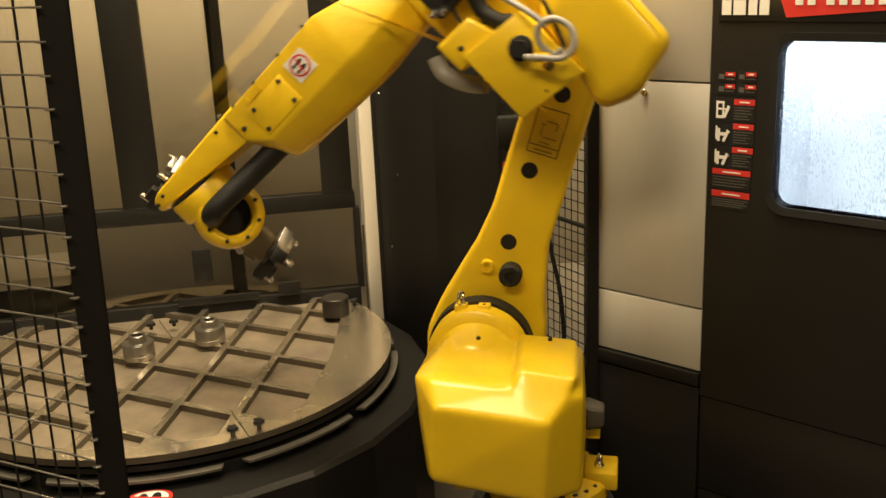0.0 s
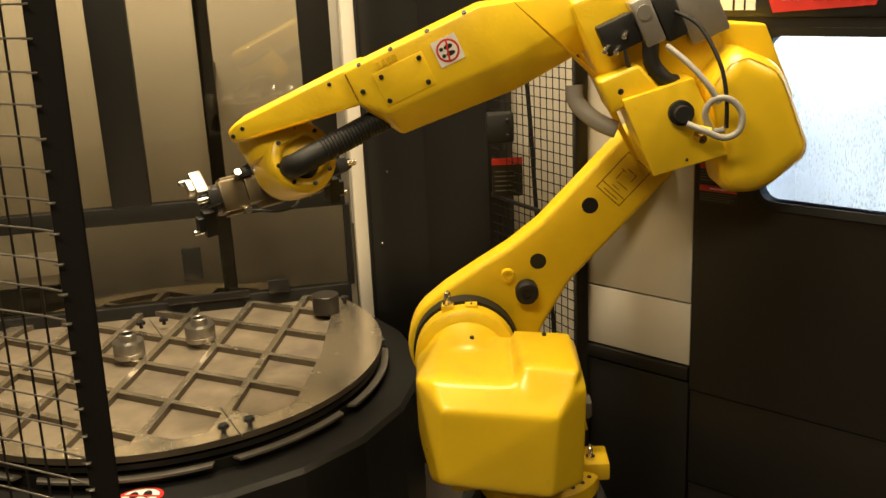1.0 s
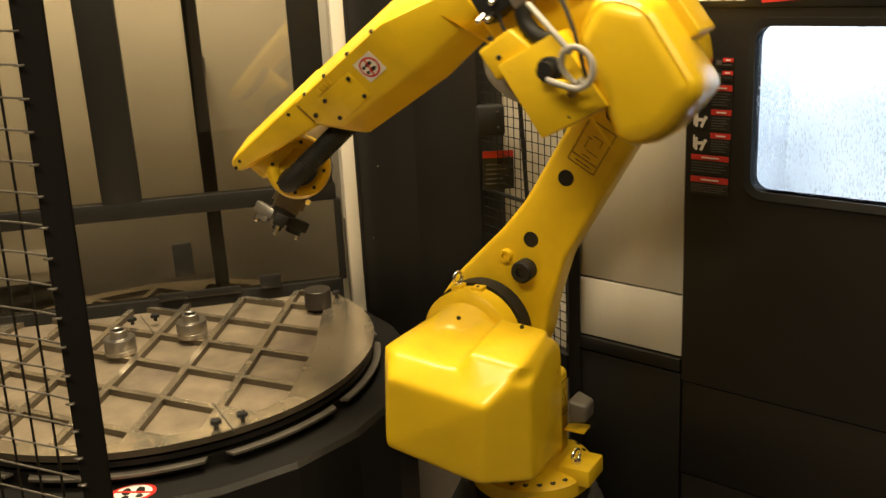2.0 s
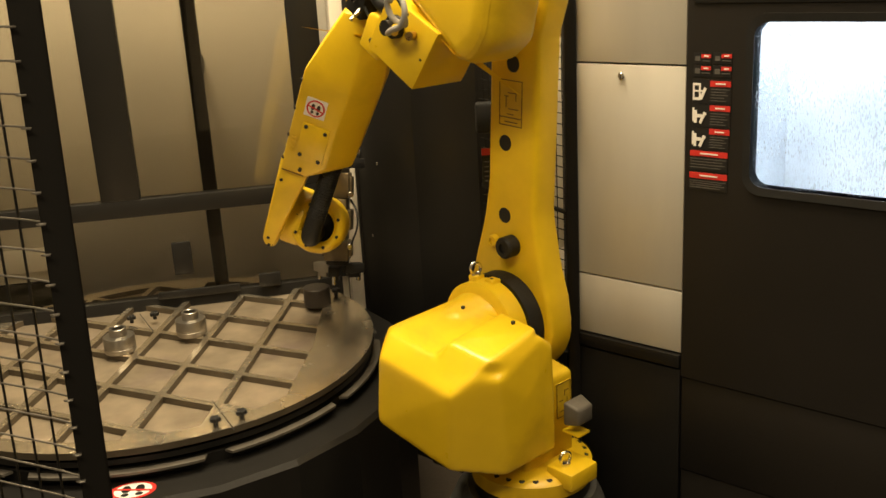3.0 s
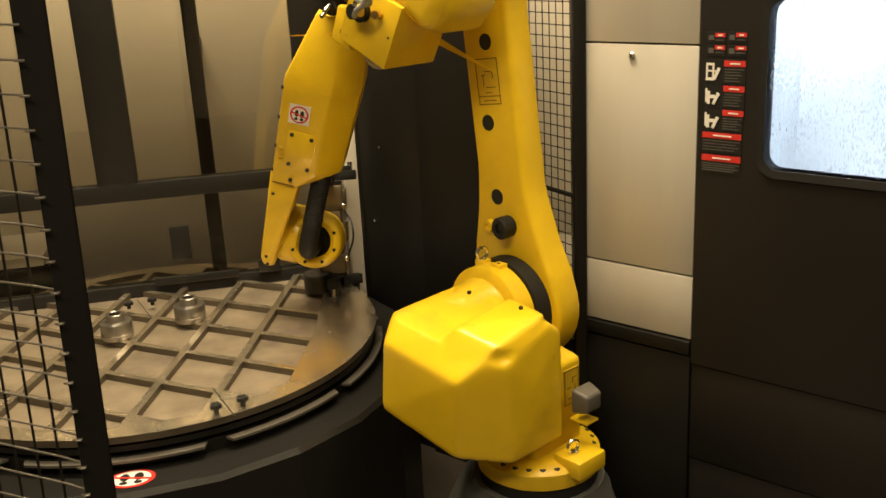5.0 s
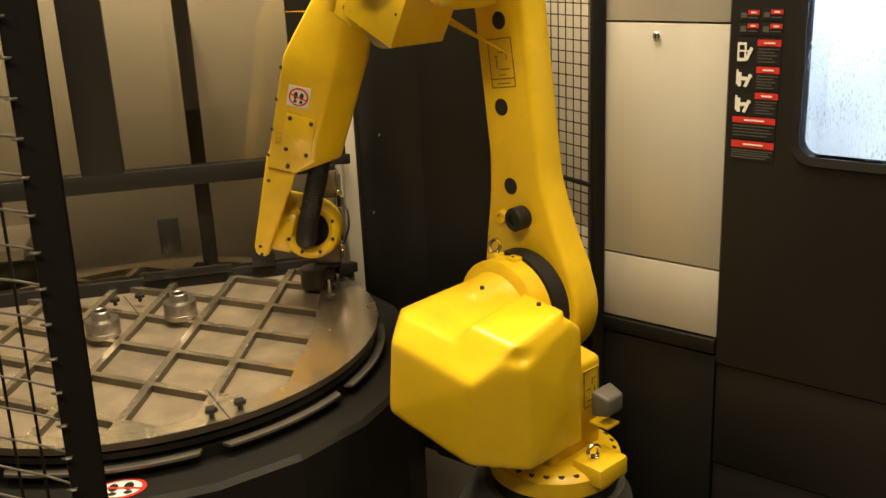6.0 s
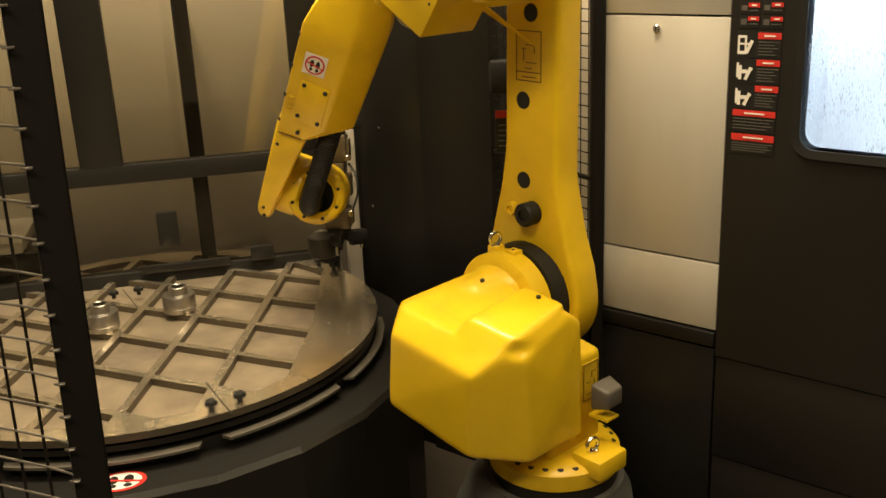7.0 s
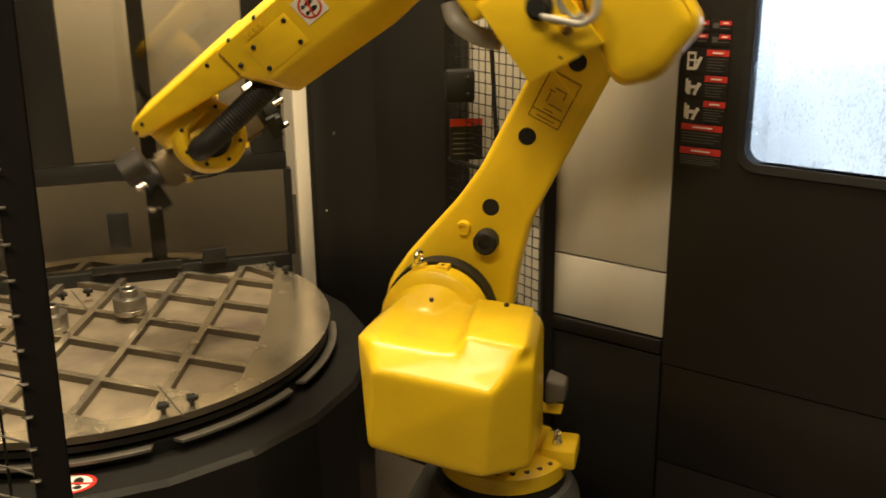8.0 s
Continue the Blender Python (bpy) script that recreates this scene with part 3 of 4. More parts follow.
def star_knob(owner, x, y, r=0.0115):
    bm = bmesh.new()
    pts = []
    for i in range(30):
        a = 2 * math.pi * i / 30
        q = r * (1 + 0.22 * math.cos(5 * a))
        pts.append((x + q * math.cos(a), y + q * math.sin(a)))
    rod(bm, (x, y, 0), (x, y, 0.012), r * 0.5, 12)
    prism(bm, pts, 0.010, 0.022, "z", 0.002, 1)
    part("star_knob", bm, RUBBER, owner, "black plastic star knob")


# Cut edges darkened to hold the shadow along the pockets' side walls.
SHADED_EDGE = material("shaded_cut_edge", (0.10, 0.083, 0.06), 0.5, metal=0.4, grain=0.2)


def turntable():
    thing = tagged(empty("turntable", pose(TABLE_C[0], TABLE_C[1], TABLE_Z)), "round steel turntable plate with a lattice of diamond pockets", "turntable")
    bm = bmesh.new()
    lathe(bm, [(0.55, -0.040), (TABLE_R - 0.006, -0.038), (TABLE_R - 0.006, -0.0250)], 96)
    part("rim", bm, BLACK, thing, "black turned rim")
    bm = bmesh.new()
    lathe(bm, [(0.565, -0.0184), (0.565, -0.0165)], 96)
    part("tray", bm, STEEL_DIRTY, thing, "stained steel tray under the lattice")
    # upper sheet with diamond openings between two sets of bars
    bm = bmesh.new()
    loops = [[(TABLE_R * math.cos(2 * math.pi * i / 120), TABLE_R * math.sin(2 * math.pi * i / 120)) for i in range(120)]]
    origin, across, along_bar = Vector((-1.167 - TABLE_C[0], 2.049 - TABLE_C[1])), Vector((0.1545, -0.078)), Vector((0.020, 0.178))
    ga, gb = 0.0088 / 0.150, 0.0088 / 0.160
    limits = [(math.cos(2 * math.pi * i / 48), math.sin(2 * math.pi * i / 48), 0.545) for i in range(48)] + [(1.0, 0.0, 0.435)]
    for i in range(-2, 7):
        for j in range(-3, 9):
            c = [origin + across * (i + u) + along_bar * (j + w) for u, w in ((ga, gb), (1 - ga, gb), (1 - ga, 1 - gb), (ga, 1 - gb))]
            # pockets that reach the border are cut short along it
            for nx, ny, d in limits:
                cut = []
                for k in range(len(c)):
                    p, q = c[k - 1], c[k]
                    dp, dq = d - nx * p.x - ny * p.y, d - nx * q.x - ny * q.y
                    if dp * dq < 0:
                        cut.append(p.lerp(q, dp / (dp - dq)))
                    if dq >= 0:
                        cut.append(q)
                c = cut
            c = [q for k, q in enumerate(c) if (q - c[k - 1]).length > 0.003]
            area = abs(sum(c[k].x * c[k - 1].y - c[k - 1].x * c[k].y for k in range(len(c)))) / 2
            if len(c) > 2 and area > 0.0075:
                loops.append([(q.x, q.y) for q in c])
    for loop in loops:
        vs = [bm.verts.new((x, y, 0)) for x, y in loop]
        for k in range(len(vs)):
            bm.edges.new((vs[k], vs[(k + 1) % len(vs)]))
    bmesh.ops.triangle_fill(bm, edges=list(bm.edges), use_beauty=True)
    top = list(bm.faces)
    r = bmesh.ops.extrude_face_region(bm, geom=top)
    for g in r["geom"]:
        if isinstance(g, bmesh.types.BMVert):
            g.co.z = -0.0160
    bmesh.ops.recalc_face_normals(bm, faces=bm.faces)
    # upright faces take the tone that has the shade painted in
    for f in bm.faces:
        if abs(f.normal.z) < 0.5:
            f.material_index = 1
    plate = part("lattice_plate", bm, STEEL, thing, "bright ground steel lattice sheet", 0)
    plate.data.materials.append(SHADED_EDGE)
    for x, y in ((-0.494, 1.984), (-0.440, 2.013), (-0.875, 2.690), (-0.813, 2.711), (-0.330, 2.870), (-0.285, 2.825)):
        star_knob(thing, x - TABLE_C[0], y - TABLE_C[1])
    # seams between the two halves of the sheet
    for p, q in (((-0.529, 2.118), (-0.447, 1.955)), ((-0.871, 2.761), (-0.793, 2.608))):
        p, q = Vector(p) - Vector(TABLE_C), Vector(q) - Vector(TABLE_C)
        d = (q - p).normalized()
        bm = boxed(0, (q - p).length, -0.001, 0.001, 0.0, 0.0012, m=Matrix(((d.x, -d.y, 0, p.x), (d.y, d.x, 0, p.y), (0, 0, 1, 0), (0, 0, 0, 1))))
        part("seam", bm, BLACK_PRINT, thing)
    return thing


TABLE = turntable()


def table_cabinet():
    thing = tagged(empty("table_cabinet", pose(TABLE_C[0], TABLE_C[1], 0)), "black sheet metal cabinet under the turntable", "cabinet")
    bm = bmesh.new()
    lathe(bm, [(0.50, 0.470), (0.585, 0.474), (0.585, 0.500), (0.54, 0.521)], 96)
    part("hub_ring", bm, BLACK, thing)
    # grey skirt segments round the disc
    for a0, a1 in ((-150, -108), (-104, -66), (-62, -32), (-29, 8), (12, 44), (-200, -154)):
        bm = bmesh.new()
        n = 14
        inner = [(0.590 * math.cos(radians(a0 + (a1 - a0) * i / n)), 0.590 * math.sin(radians(a0 + (a1 - a0) * i / n))) for i in range(n + 1)]
        outer = [(0.610 * math.cos(radians(a0 + 1 + (a1 - a0 - 2) * i / n)), 0.610 * math.sin(radians(a0 + 1 + (a1 - a0 - 2) * i / n))) for i in range(n + 1)]
        prism(bm, inner + list(reversed(outer)), 0.497, 0.503, "z")
        part("skirt_segment", bm, SKIRT, thing, "thin grey steel skirt segment", 30)
    bm = bmesh.new()
    lathe(bm, [(0.70, 0.0), (0.70, 0.462), (0.69, 0.474), (0.58, 0.474)], 24, pose(0, 0, 0, 0, 0, 9))
    part("body", bm, BLACK, thing, smooth=10)
    no_step_sign(thing, pose(0.096, -0.630, 0.4745, 0, 0, 8), 0.098, 0.074)
    return thing


SKIRT = material("grey_skirt_steel", (0.17, 0.155, 0.135), 0.45, metal=0.5, grain=0.2)
table_cabinet()


TURNED = material("turned_steel", (0.42, 0.40, 0.37), 0.36, metal=1.0, grain=0.06, rough_var=0.04)


def fixture_ring(x, y):
    thing = tagged(empty("steel_workpiece", pose(x, y, TABLE_Z)), "bright turned steel hub standing on the turntable", "workpiece", "workpieces on the turntable")
    bm = bmesh.new()
    lathe(bm, [(0.040, 0.0), (0.042, 0.002), (0.042, 0.014), (0.0405, 0.015), (0.0405, 0.018), (0.042, 0.019), (0.042, 0.044), (0.041, 0.0455), (0.024, 0.046), (0.0235, 0.047), (0.0235, 0.066), (0.022, 0.0675), (0.0165, 0.0675), (0.015, 0.066), (0.015, 0.034)], 48)
    part("hub", bm, TURNED, thing)
    bm = bmesh.new()
    lathe(bm, [(0.0148, 0.033), (0.0148, 0.0355)], 24)
    part("bore", bm, BLACK_PRINT, thing)
    return thing


fixture_ring(-0.846, 2.473)
fixture_ring(-0.673, 2.571)

# ---------- robot ----------
ROBOT_X, ROBOT_Y, SHOULDER_Z = 0.2167, 2.0102, 0.687
A1, UPPER, A3, FORE = 0.157, 0.790, 0.2366, 0.865
ROBOT = tagged(empty("robot_arm", pose(ROBOT_X, ROBOT_Y, 0)), "yellow six-axis industrial robot arm with a double gripper", "robot")


def robot_base():
    bm = bmesh.new()
    hull(bm, [(x, y, z) for x in (-0.21, 0.21) for y in (-0.21, 0.21) for z in (0.0, 0.17)] + [(x, y, 0.30) for x in (-0.16, 0.16) for y in (-0.16, 0.16)], 0.02)
    base = part("base", bm, GREY_CAST, ROBOT, "dark grey cast robot base")
    bm = bmesh.new()
    lathe(bm, [(0.17, 0.28), (0.165, 0.31), (0.150, 0.335), (0.150, 0.345)], 48)
    part("pedestal", bm, GREY_CAST, base)
    bm = bmesh.new()
    lathe(bm, [(0.135, 0.344), (0.135, 0.372)], 48)
    part("seal_ring", bm, RUBBER, base)


robot_base()


CONNECTOR = material("dark_grey_connector", (0.11, 0.10, 0.085), 0.5, grain=0.15)


def robot_turret():
    """x ahead of the robot, y to its left, z up; the origin on the first axis at the height of the shoulder."""
    bm = bmesh.new()
    lathe(bm, [(0.132, -0.318), (0.140, -0.312), (0.140, -0.278), (0.130, -0.270), (0.10, -0.262)], 48)
    turret = part("turret", bm, YELLOW_CAST, ROBOT, smooth=30)
    bm = bmesh.new()
    hull(bm, [(-0.058, y, z) for y in (-0.085, 0.08) for z in (-0.275, -0.065)] + [(0.20, y, z) for y in (-0.06, 0.12) for z in (-0.27, 0.0)], 0.012)
    part("column", bm, YELLOW_CAST, turret)
    # bolted lug with the lower lifting eye
    bm = bmesh.new()
    box(bm, -0.160, -0.085, -0.045, 0.045, -0.290, -0.247, 0.006)
    part("lug", bm, YELLOW_CAST, turret)
    for k in range(14):
        a = radians(95 + k * 14)
        p = Vector((0.124 * math.cos(a), 0.124 * math.sin(a), -0.274))
        bolt(turret, p, p + Vector((0, 0, 0.006)), 0.0075)
    # shoulder drum along the second axis
    bm = bmesh.new()
    lathe(bm, [(0.112, 0), (0.116, 0.004), (0.116, 0.050), (0.100, 0.06)], 48, pose(A1, -0.050, 0, -90))
    part("shoulder_drum", bm, YELLOW_CAST, turret)
    bm = bmesh.new()
    lathe(bm, [(0.122, 0), (0.122, 0.046)], 48, pose(A1, -0.096, 0, -90))
    part("shoulder_seal", bm, RUBBER, turret)
    for x in (0.142, 0.195):
        bm = boxed(x - 0.014, x + 0.014, -0.050, -0.022, 0.085, 0.121, bevel=0.003)
        part("boss", bm, YELLOW_CAST, turret)
    bolt(turret, (0.142, -0.034, 0.118), (0.142, -0.034, 0.1225), 0.004)
    # large motor cover: a moulded shell with a flat outer face, a raised hump beside the drum and a hollow between them
    bm = bmesh.new()
    hull(bm, [(0.206, 0.266, 0.004), (-0.026, 0.267, -0.022), (-0.010, 0.262, -0.203), (0.216, 0.275, -0.156),
              (0.222, 0.222, 0.046), (0.070, 0.228, 0.036), (-0.060, 0.223, 0.020), (0.260, 0.190, 0.040), (0.262, 0.154, -0.090), (0.236, 0.211, -0.186),
              (-0.092, 0.186, 0.006), (-0.094, 0.108, -0.060), (-0.086, 0.170, -0.224), (0.210, 0.026, 0.074), (-0.082, 0.040, 0.056), (0.268, 0.015, 0.020),
              (0.268, 0.015, -0.200), (-0.086, 0.008, -0.222), (-0.084, 0.008, 0.030)])
    shell = bmesh.new()
    hull(shell, [(0.050, 0.030, 0.080), (-0.070, 0.046, 0.076), (0.036, 0.206, 0.068), (-0.076, 0.196, 0.050), (-0.090, 0.131, 0.020), (0.082, 0.108, 0.020),
                 (0.066, 0.227, 0.024), (-0.028, 0.264, -0.028), (0.030, 0.266, -0.020), (-0.092, 0.096, -0.050), (0.030, 0.000, 0.040)])
    lathe(shell, [(0.108, -0.048), (0.104, -0.020), (0.090, 0.020), (0.070, 0.090)], 40, pose(A1, 0, 0, -90))
    spare = bpy.data.meshes.new("motor_cover")
    shell.to_mesh(spare)
    shell.free()
    bm.from_mesh(spare)
    bpy.data.meshes.remove(spare)
    bmesh.ops.triangulate(bm, faces=bm.faces)
    cover = part("motor_cover", bm, YELLOW, turret, "smooth rounded yellow motor cover", 180)
    skin = cover.modifiers.new("skin", "REMESH")
    skin.mode, skin.voxel_size, skin.use_smooth_shade = "VOXEL", 0.005, True
    relax = cover.modifiers.new("relax", "SMOOTH")
    relax.factor, relax.iterations = 0.5, 22
    for p in ((0.142, 0.062, 0.0800), (-0.014, 0.060, 0.0815)):
        bolt(cover, (p[0], p[1], p[2] - 0.02), (p[0], p[1], p[2] + 0.001), 0.0048)
    bolt(cover, (-0.050, 0.034, -0.115), (-0.0665, 0.034, -0.115), 0.005)
    bm = boxed(-0.0602, -0.0575, -0.072, -0.024, -0.170, -0.085)
    plate = part("rating_plate", bm, DECAL_PLATE, turret, "yellow instruction sticker with brown outline drawing")
    bm = bmesh.new()
    for y0, y1, z0, z1 in ((-0.0715, -0.0245, -0.0870, -0.0856), (-0.0715, -0.0245, -0.1694, -0.1680), (-0.0715, -0.0701, -0.1694, -0.0856), (-0.0259, -0.0245, -0.1694, -0.0856),
                           (-0.0640, -0.0500, -0.1080, -0.1062), (-0.0520, -0.0500, -0.1200, -0.1080), (-0.0460, -0.0330, -0.1300, -0.1284), (-0.0600, -0.0582, -0.1480, -0.1260), (-0.0600, -0.0350, -0.1560, -0.1544)):
        box(bm, -0.0612, -0.0604, y0, y1, z0, z1)
    part("drawing", bm, DECAL_LINE, plate)
    # cable socket beside the column
    bm = bmesh.new()
    hull(bm, [(-0.128, y, z) for y in (-0.070, -0.020) for z in (-0.165, -0.125)] + [(-0.085, y, z) for y in (-0.080, -0.015) for z in (-0.175, -0.115)], 0.007)
    part("cable_socket", bm, CONNECTOR, turret, "grey plastic plug")
    part("bracket", boxed(-0.118, -0.070, -0.070, -0.030, -0.200, -0.194, bevel=0.001), YELLOW, turret)
    # lifting eyes
    for p in ((0.195, -0.034, 0.120), (-0.118, 0.016, -0.245)):
        bm = bmesh.new()
        ring(bm, 0.0135, 0.004, pose(p[0], p[1], p[2] + 0.016, 90, 0, 75))
        rod(bm, (p[0], p[1], p[2] - 0.003), (p[0], p[1], p[2] + 0.004), 0.011, 14)
        part("lifting_eye", bm, CHROME, turret, "bright steel lifting eye")
    return turret


DECAL_PLATE = material("yellow_sticker", (0.66, 0.45, 0.02), 0.5, grain=0.1, scale=40)


def robot_upper_arm():
    """x ahead, y to the robot's left, z up the arm from the shoulder axis."""
    bm = bmesh.new()
    out = [(0.140 * math.cos(radians(a)) - 0.003, 0.140 * math.sin(radians(a))) for a in range(170, 371, 12)]
    pts = out + [(0.128, 0.07), (0.108, 0.15), (0.084, 0.24), (0.070, 0.33), (0.066, 0.70), (0.04, 0.84), (-0.06, 0.86), (-0.115, 0.80), (-0.080, 0.68), (-0.078, 0.27), (-0.105, 0.15), (-0.130, 0.08)]
    prism(bm, pts, -0.175, -0.094, "y", 0.014, 3)
    arm = part("upper_arm", bm, YELLOW_CAST, ROBOT, "yellow cast upper arm with round holes", 40)
    for z, x in ((0.614, -0.009), (0.433, 0.012), (0.260, 0.011)):
        bm = bmesh.new()
        lathe(bm, [(0.0185, 0), (0.0185, 0.002)], 28, pose(x, -0.0950, z, -90))
        part("hole", bm, BLACK_PRINT, arm)
    bm = bmesh.new()
    lathe(bm, [(0.026, 0), (0.026, 0.032), (0.022, 0.036), (0.012, 0.036), (0.012, 0.030)], 28, pose(-0.015, -0.096, 0.192, -90))
    part("axis_stop", bm, RUBBER, arm, "black rubber stop")
    bm = bmesh.new()
    lathe(bm, [(0.016, 0), (0.014, 0.016), (0.008, 0.016), (0.008, 0.01)], 24, pose(0.042, -0.096, 0.191, -90))
    part("boss", bm, YELLOW_CAST, arm)
    bm = bmesh.new()
    for b in ((0.030, 0.032, 0.474, 0.578), (-0.038, -0.036, 0.474, 0.578), (-0.038, 0.032, 0.576, 0.578), (-0.038, 0.032, 0.474, 0.476), (-0.038, 0.032, 0.492, 0.494)):
        box(bm, b[0], b[1], -0.0946, -0.0932, b[2], b[3])
    for u, w, k, l in ((-0.020, 0.548, 0.026, 0.0018), (-0.020, 0.532, 0.0018, 0.016), (0.004, 0.540, 0.012, 0.0018), (0.010, 0.515, 0.0018, 0.026), (-0.026, 0.512, 0.030, 0.0018), (-0.012, 0.500, 0.020, 0.0018), (-0.024, 0.482, 0.040, 0.002)):
        box(bm, u, u + k, -0.0946, -0.0932, w, w + l)
    part("decal", bm, DECAL_LINE, arm, "brown outline instruction sticker")
    return arm


def robot_elbow():
    """x along the forearm, y to the robot's left, z up from the elbow axis."""
    bm = bmesh.new()
    hull(bm, [(x, y, z) for x in (0.06, 0.215) for y in (-0.08, 0.085) for z in (0.15, 0.31)] + [(x, y, 0.10) for x in (0.02, 0.20) for y in (-0.085, 0.06)] + [(x, y, -0.06) for x in (-0.06, 0.13) for y in (-0.085, 0.03)] + [(-0.09, y, 0.05) for y in (-0.085, 0.03)], 0.018)
    elbow = part("elbow", bm, YELLOW_CAST, ROBOT, "", 28)
    bm = bmesh.new()
    hull(bm, [(x, y, z) for x, z in ((0.225, 0.085), (0.225, 0.155), (0.12, 0.085), (0.14, 0.150)) for y in (0.02, 0.145)], 0.008)
    block = part("mount_block", bm, YELLOW_CAST, elbow)
    bolt(block, (0.192, 0.143, 0.118), (0.192, 0.147, 0.118), 0.006)
    bm = bmesh.new()
    hull(bm, [(x, y, z) for x, z in ((0.197, 0.104), (0.201, -0.058), (0.055, -0.080), (0.060, 0.086)) for y in (0.02, 0.163)], 0.003, 2)
    case = part("motor_box", bm, YELLOW, elbow, "square yellow motor cover")
    bolt(case, (0.13, 0.162, -0.055), (0.13, 0.1645, -0.055), 0.003)
    # rear cover, fuller in the middle
    bm = bmesh.new()
    rim = ((0.090, -0.158), (0.020, -0.190), (-0.098, -0.158), (-0.106, 0.030), (-0.040, 0.104), (0.045, 0.060))
    hull(bm, [(x, y, z) for x, z in rim for y in (0.0, 0.132)] + [(-0.005 + (x + 0.005) * 0.84, 0.158, -0.04 + (z + 0.04) * 0.84) for x, z in rim], 0.022, 4)
    part("rear_cover", bm, YELLOW, elbow, "large rounded yellow rear cover")
    bm = bmesh.new()
    hull(bm, [(-0.125, y, z) for y in (-0.05, 0.05) for z in (-0.06, 0.10)] + [(-0.03, y, 0.15) for y in (-0.05, 0.05)] + [(-0.02, y, -0.06) for y in (-0.05, 0.05)], 0.006)
    part("rear_bracket", bm, YELLOW_CAST, elbow)
    # round plug and the grey hose loop
    bm = bmesh.new()
    lathe(bm, [(0.024, 0), (0.024, 0.014), (0.016, 0.016), (0.016, 0.034)], 24, pose(0.107, 0.163, 0.036, -90))
    plug = part("plug", bm, RUBBER, elbow, "black round plug socket")
    bm = bmesh.new()
    tube(bm, [(0.108, 0.200, 0.018), (0.085, 0.215, -0.005), (0.060, 0.220, -0.030), (0.030, 0.220, -0.030), (0.012, 0.215, -0.002), (0.022, 0.21, 0.030), (0.050, 0.205, 0.040), (0.072, 0.20, 0.020), (0.070, 0.195, -0.015), (0.050, 0.205, -0.02)], 0.0062, 12)
    part("hose", bm, GREY_PLASTIC, plug, "grey corrugated hose loop")
    bm = bmesh.new()
    tube(bm, [(0.04, 0.205, 0.03), (0.048, 0.20, 0.075), (0.062, 0.18, 0.12), (0.08, 0.15, 0.16)], 0.0058, 12)
    part("hose", bm, GREY_PLASTIC, plug)
    bm = bmesh.new()
    tube(bm, [(0.045, 0.20, -0.02), (0.022, 0.20, 0.04), (0.010, 0.19, 0.10), (0.014, 0.16, 0.17), (0.04, 0.13, 0.21)], 0.004, 10)
    part("hose", bm, RUBBER, plug, "thin black cable")
    bm = bmesh.new()
    rod(bm, (0.098, 0.197, 0.004), (0.075, 0.213, -0.012), 0.008, 10)
    part("fitting", bm, YELLOW, plug)
    bm = bmesh.new()
    rod(bm, (0.095, 0.165, -0.018), (0.090, 0.185, -0.026), 0.009, 12)
    part("fitting", bm, BRASS, plug, "brass elbow fitting")
    # valve group on top
    bm = bmesh.new()
    box(bm, 0.115, 0.185, 0.085, 0.130, 0.185, 0.245, 0.004)
    valve = part("valve_block", bm, RUBBER, elbow, "black pneumatic valve group")
    bm = bmesh.new()
    box(bm, 0.075, 0.113, 0.085, 0.142, 0.170, 0.262, 0.004)
    lathe(bm, [(0.014, 0), (0.014, 0.008)], 20, pose(0.094, 0.140, 0.235, -90))
    part("regulator", bm, ALU, valve, "grey metal pressure regulator")
    bm = bmesh.new()
    box(bm, 0.030, 0.072, 0.080, 0.130, 0.160, 0.250, 0.006)
    part("valve", bm, RUBBER, valve)
    bm = bmesh.new()
    box(bm, -0.050, 0.028, 0.04, 0.10, 0.130, 0.250, 0.004)
    part("junction_box", bm, ALU, valve, "grey junction box")
    for x, y, z in ((0.178, 0.132, 0.205), (0.160, 0.132, 0.195), (0.135, 0.132, 0.215)):
        bm = bmesh.new()
        rod(bm, (x, y - 0.006, z), (x + 0.012, y + 0.012, z - 0.006), 0.0055, 10, 0.001)
        part("fitting", bm, CHROME, valve)
    bm = bmesh.new()
    tube(bm, [(0.10, 0.125, 0.18), (0.115, 0.125, 0.14), (0.105, 0.13, 0.10), (0.09, 0.12, 0.085)], 0.016, 14)
    part("cable", bm, RUBBER, valve, "thick black cable bundle")
    bm = bmesh.new()
    tube(bm, [(0.15, 0.125, 0.19), (0.158, 0.13, 0.155), (0.145, 0.13, 0.125), (0.115, 0.125, 0.12)], 0.0035, 8)
    part("cable", bm, RUBBER, valve)
    # grey ram end under the elbow
    bm = bmesh.new()
    tube(bm, [(0.262, 0.03, 0.150), (0.272, 0.035, 0.115), (0.250, 0.05, 0.065), (0.222, 0.06, 0.035)], 0.018, 14)
    part("grey_pipe", bm, GREY_PLASTIC, elbow, "grey bent pipe")
    return elbow


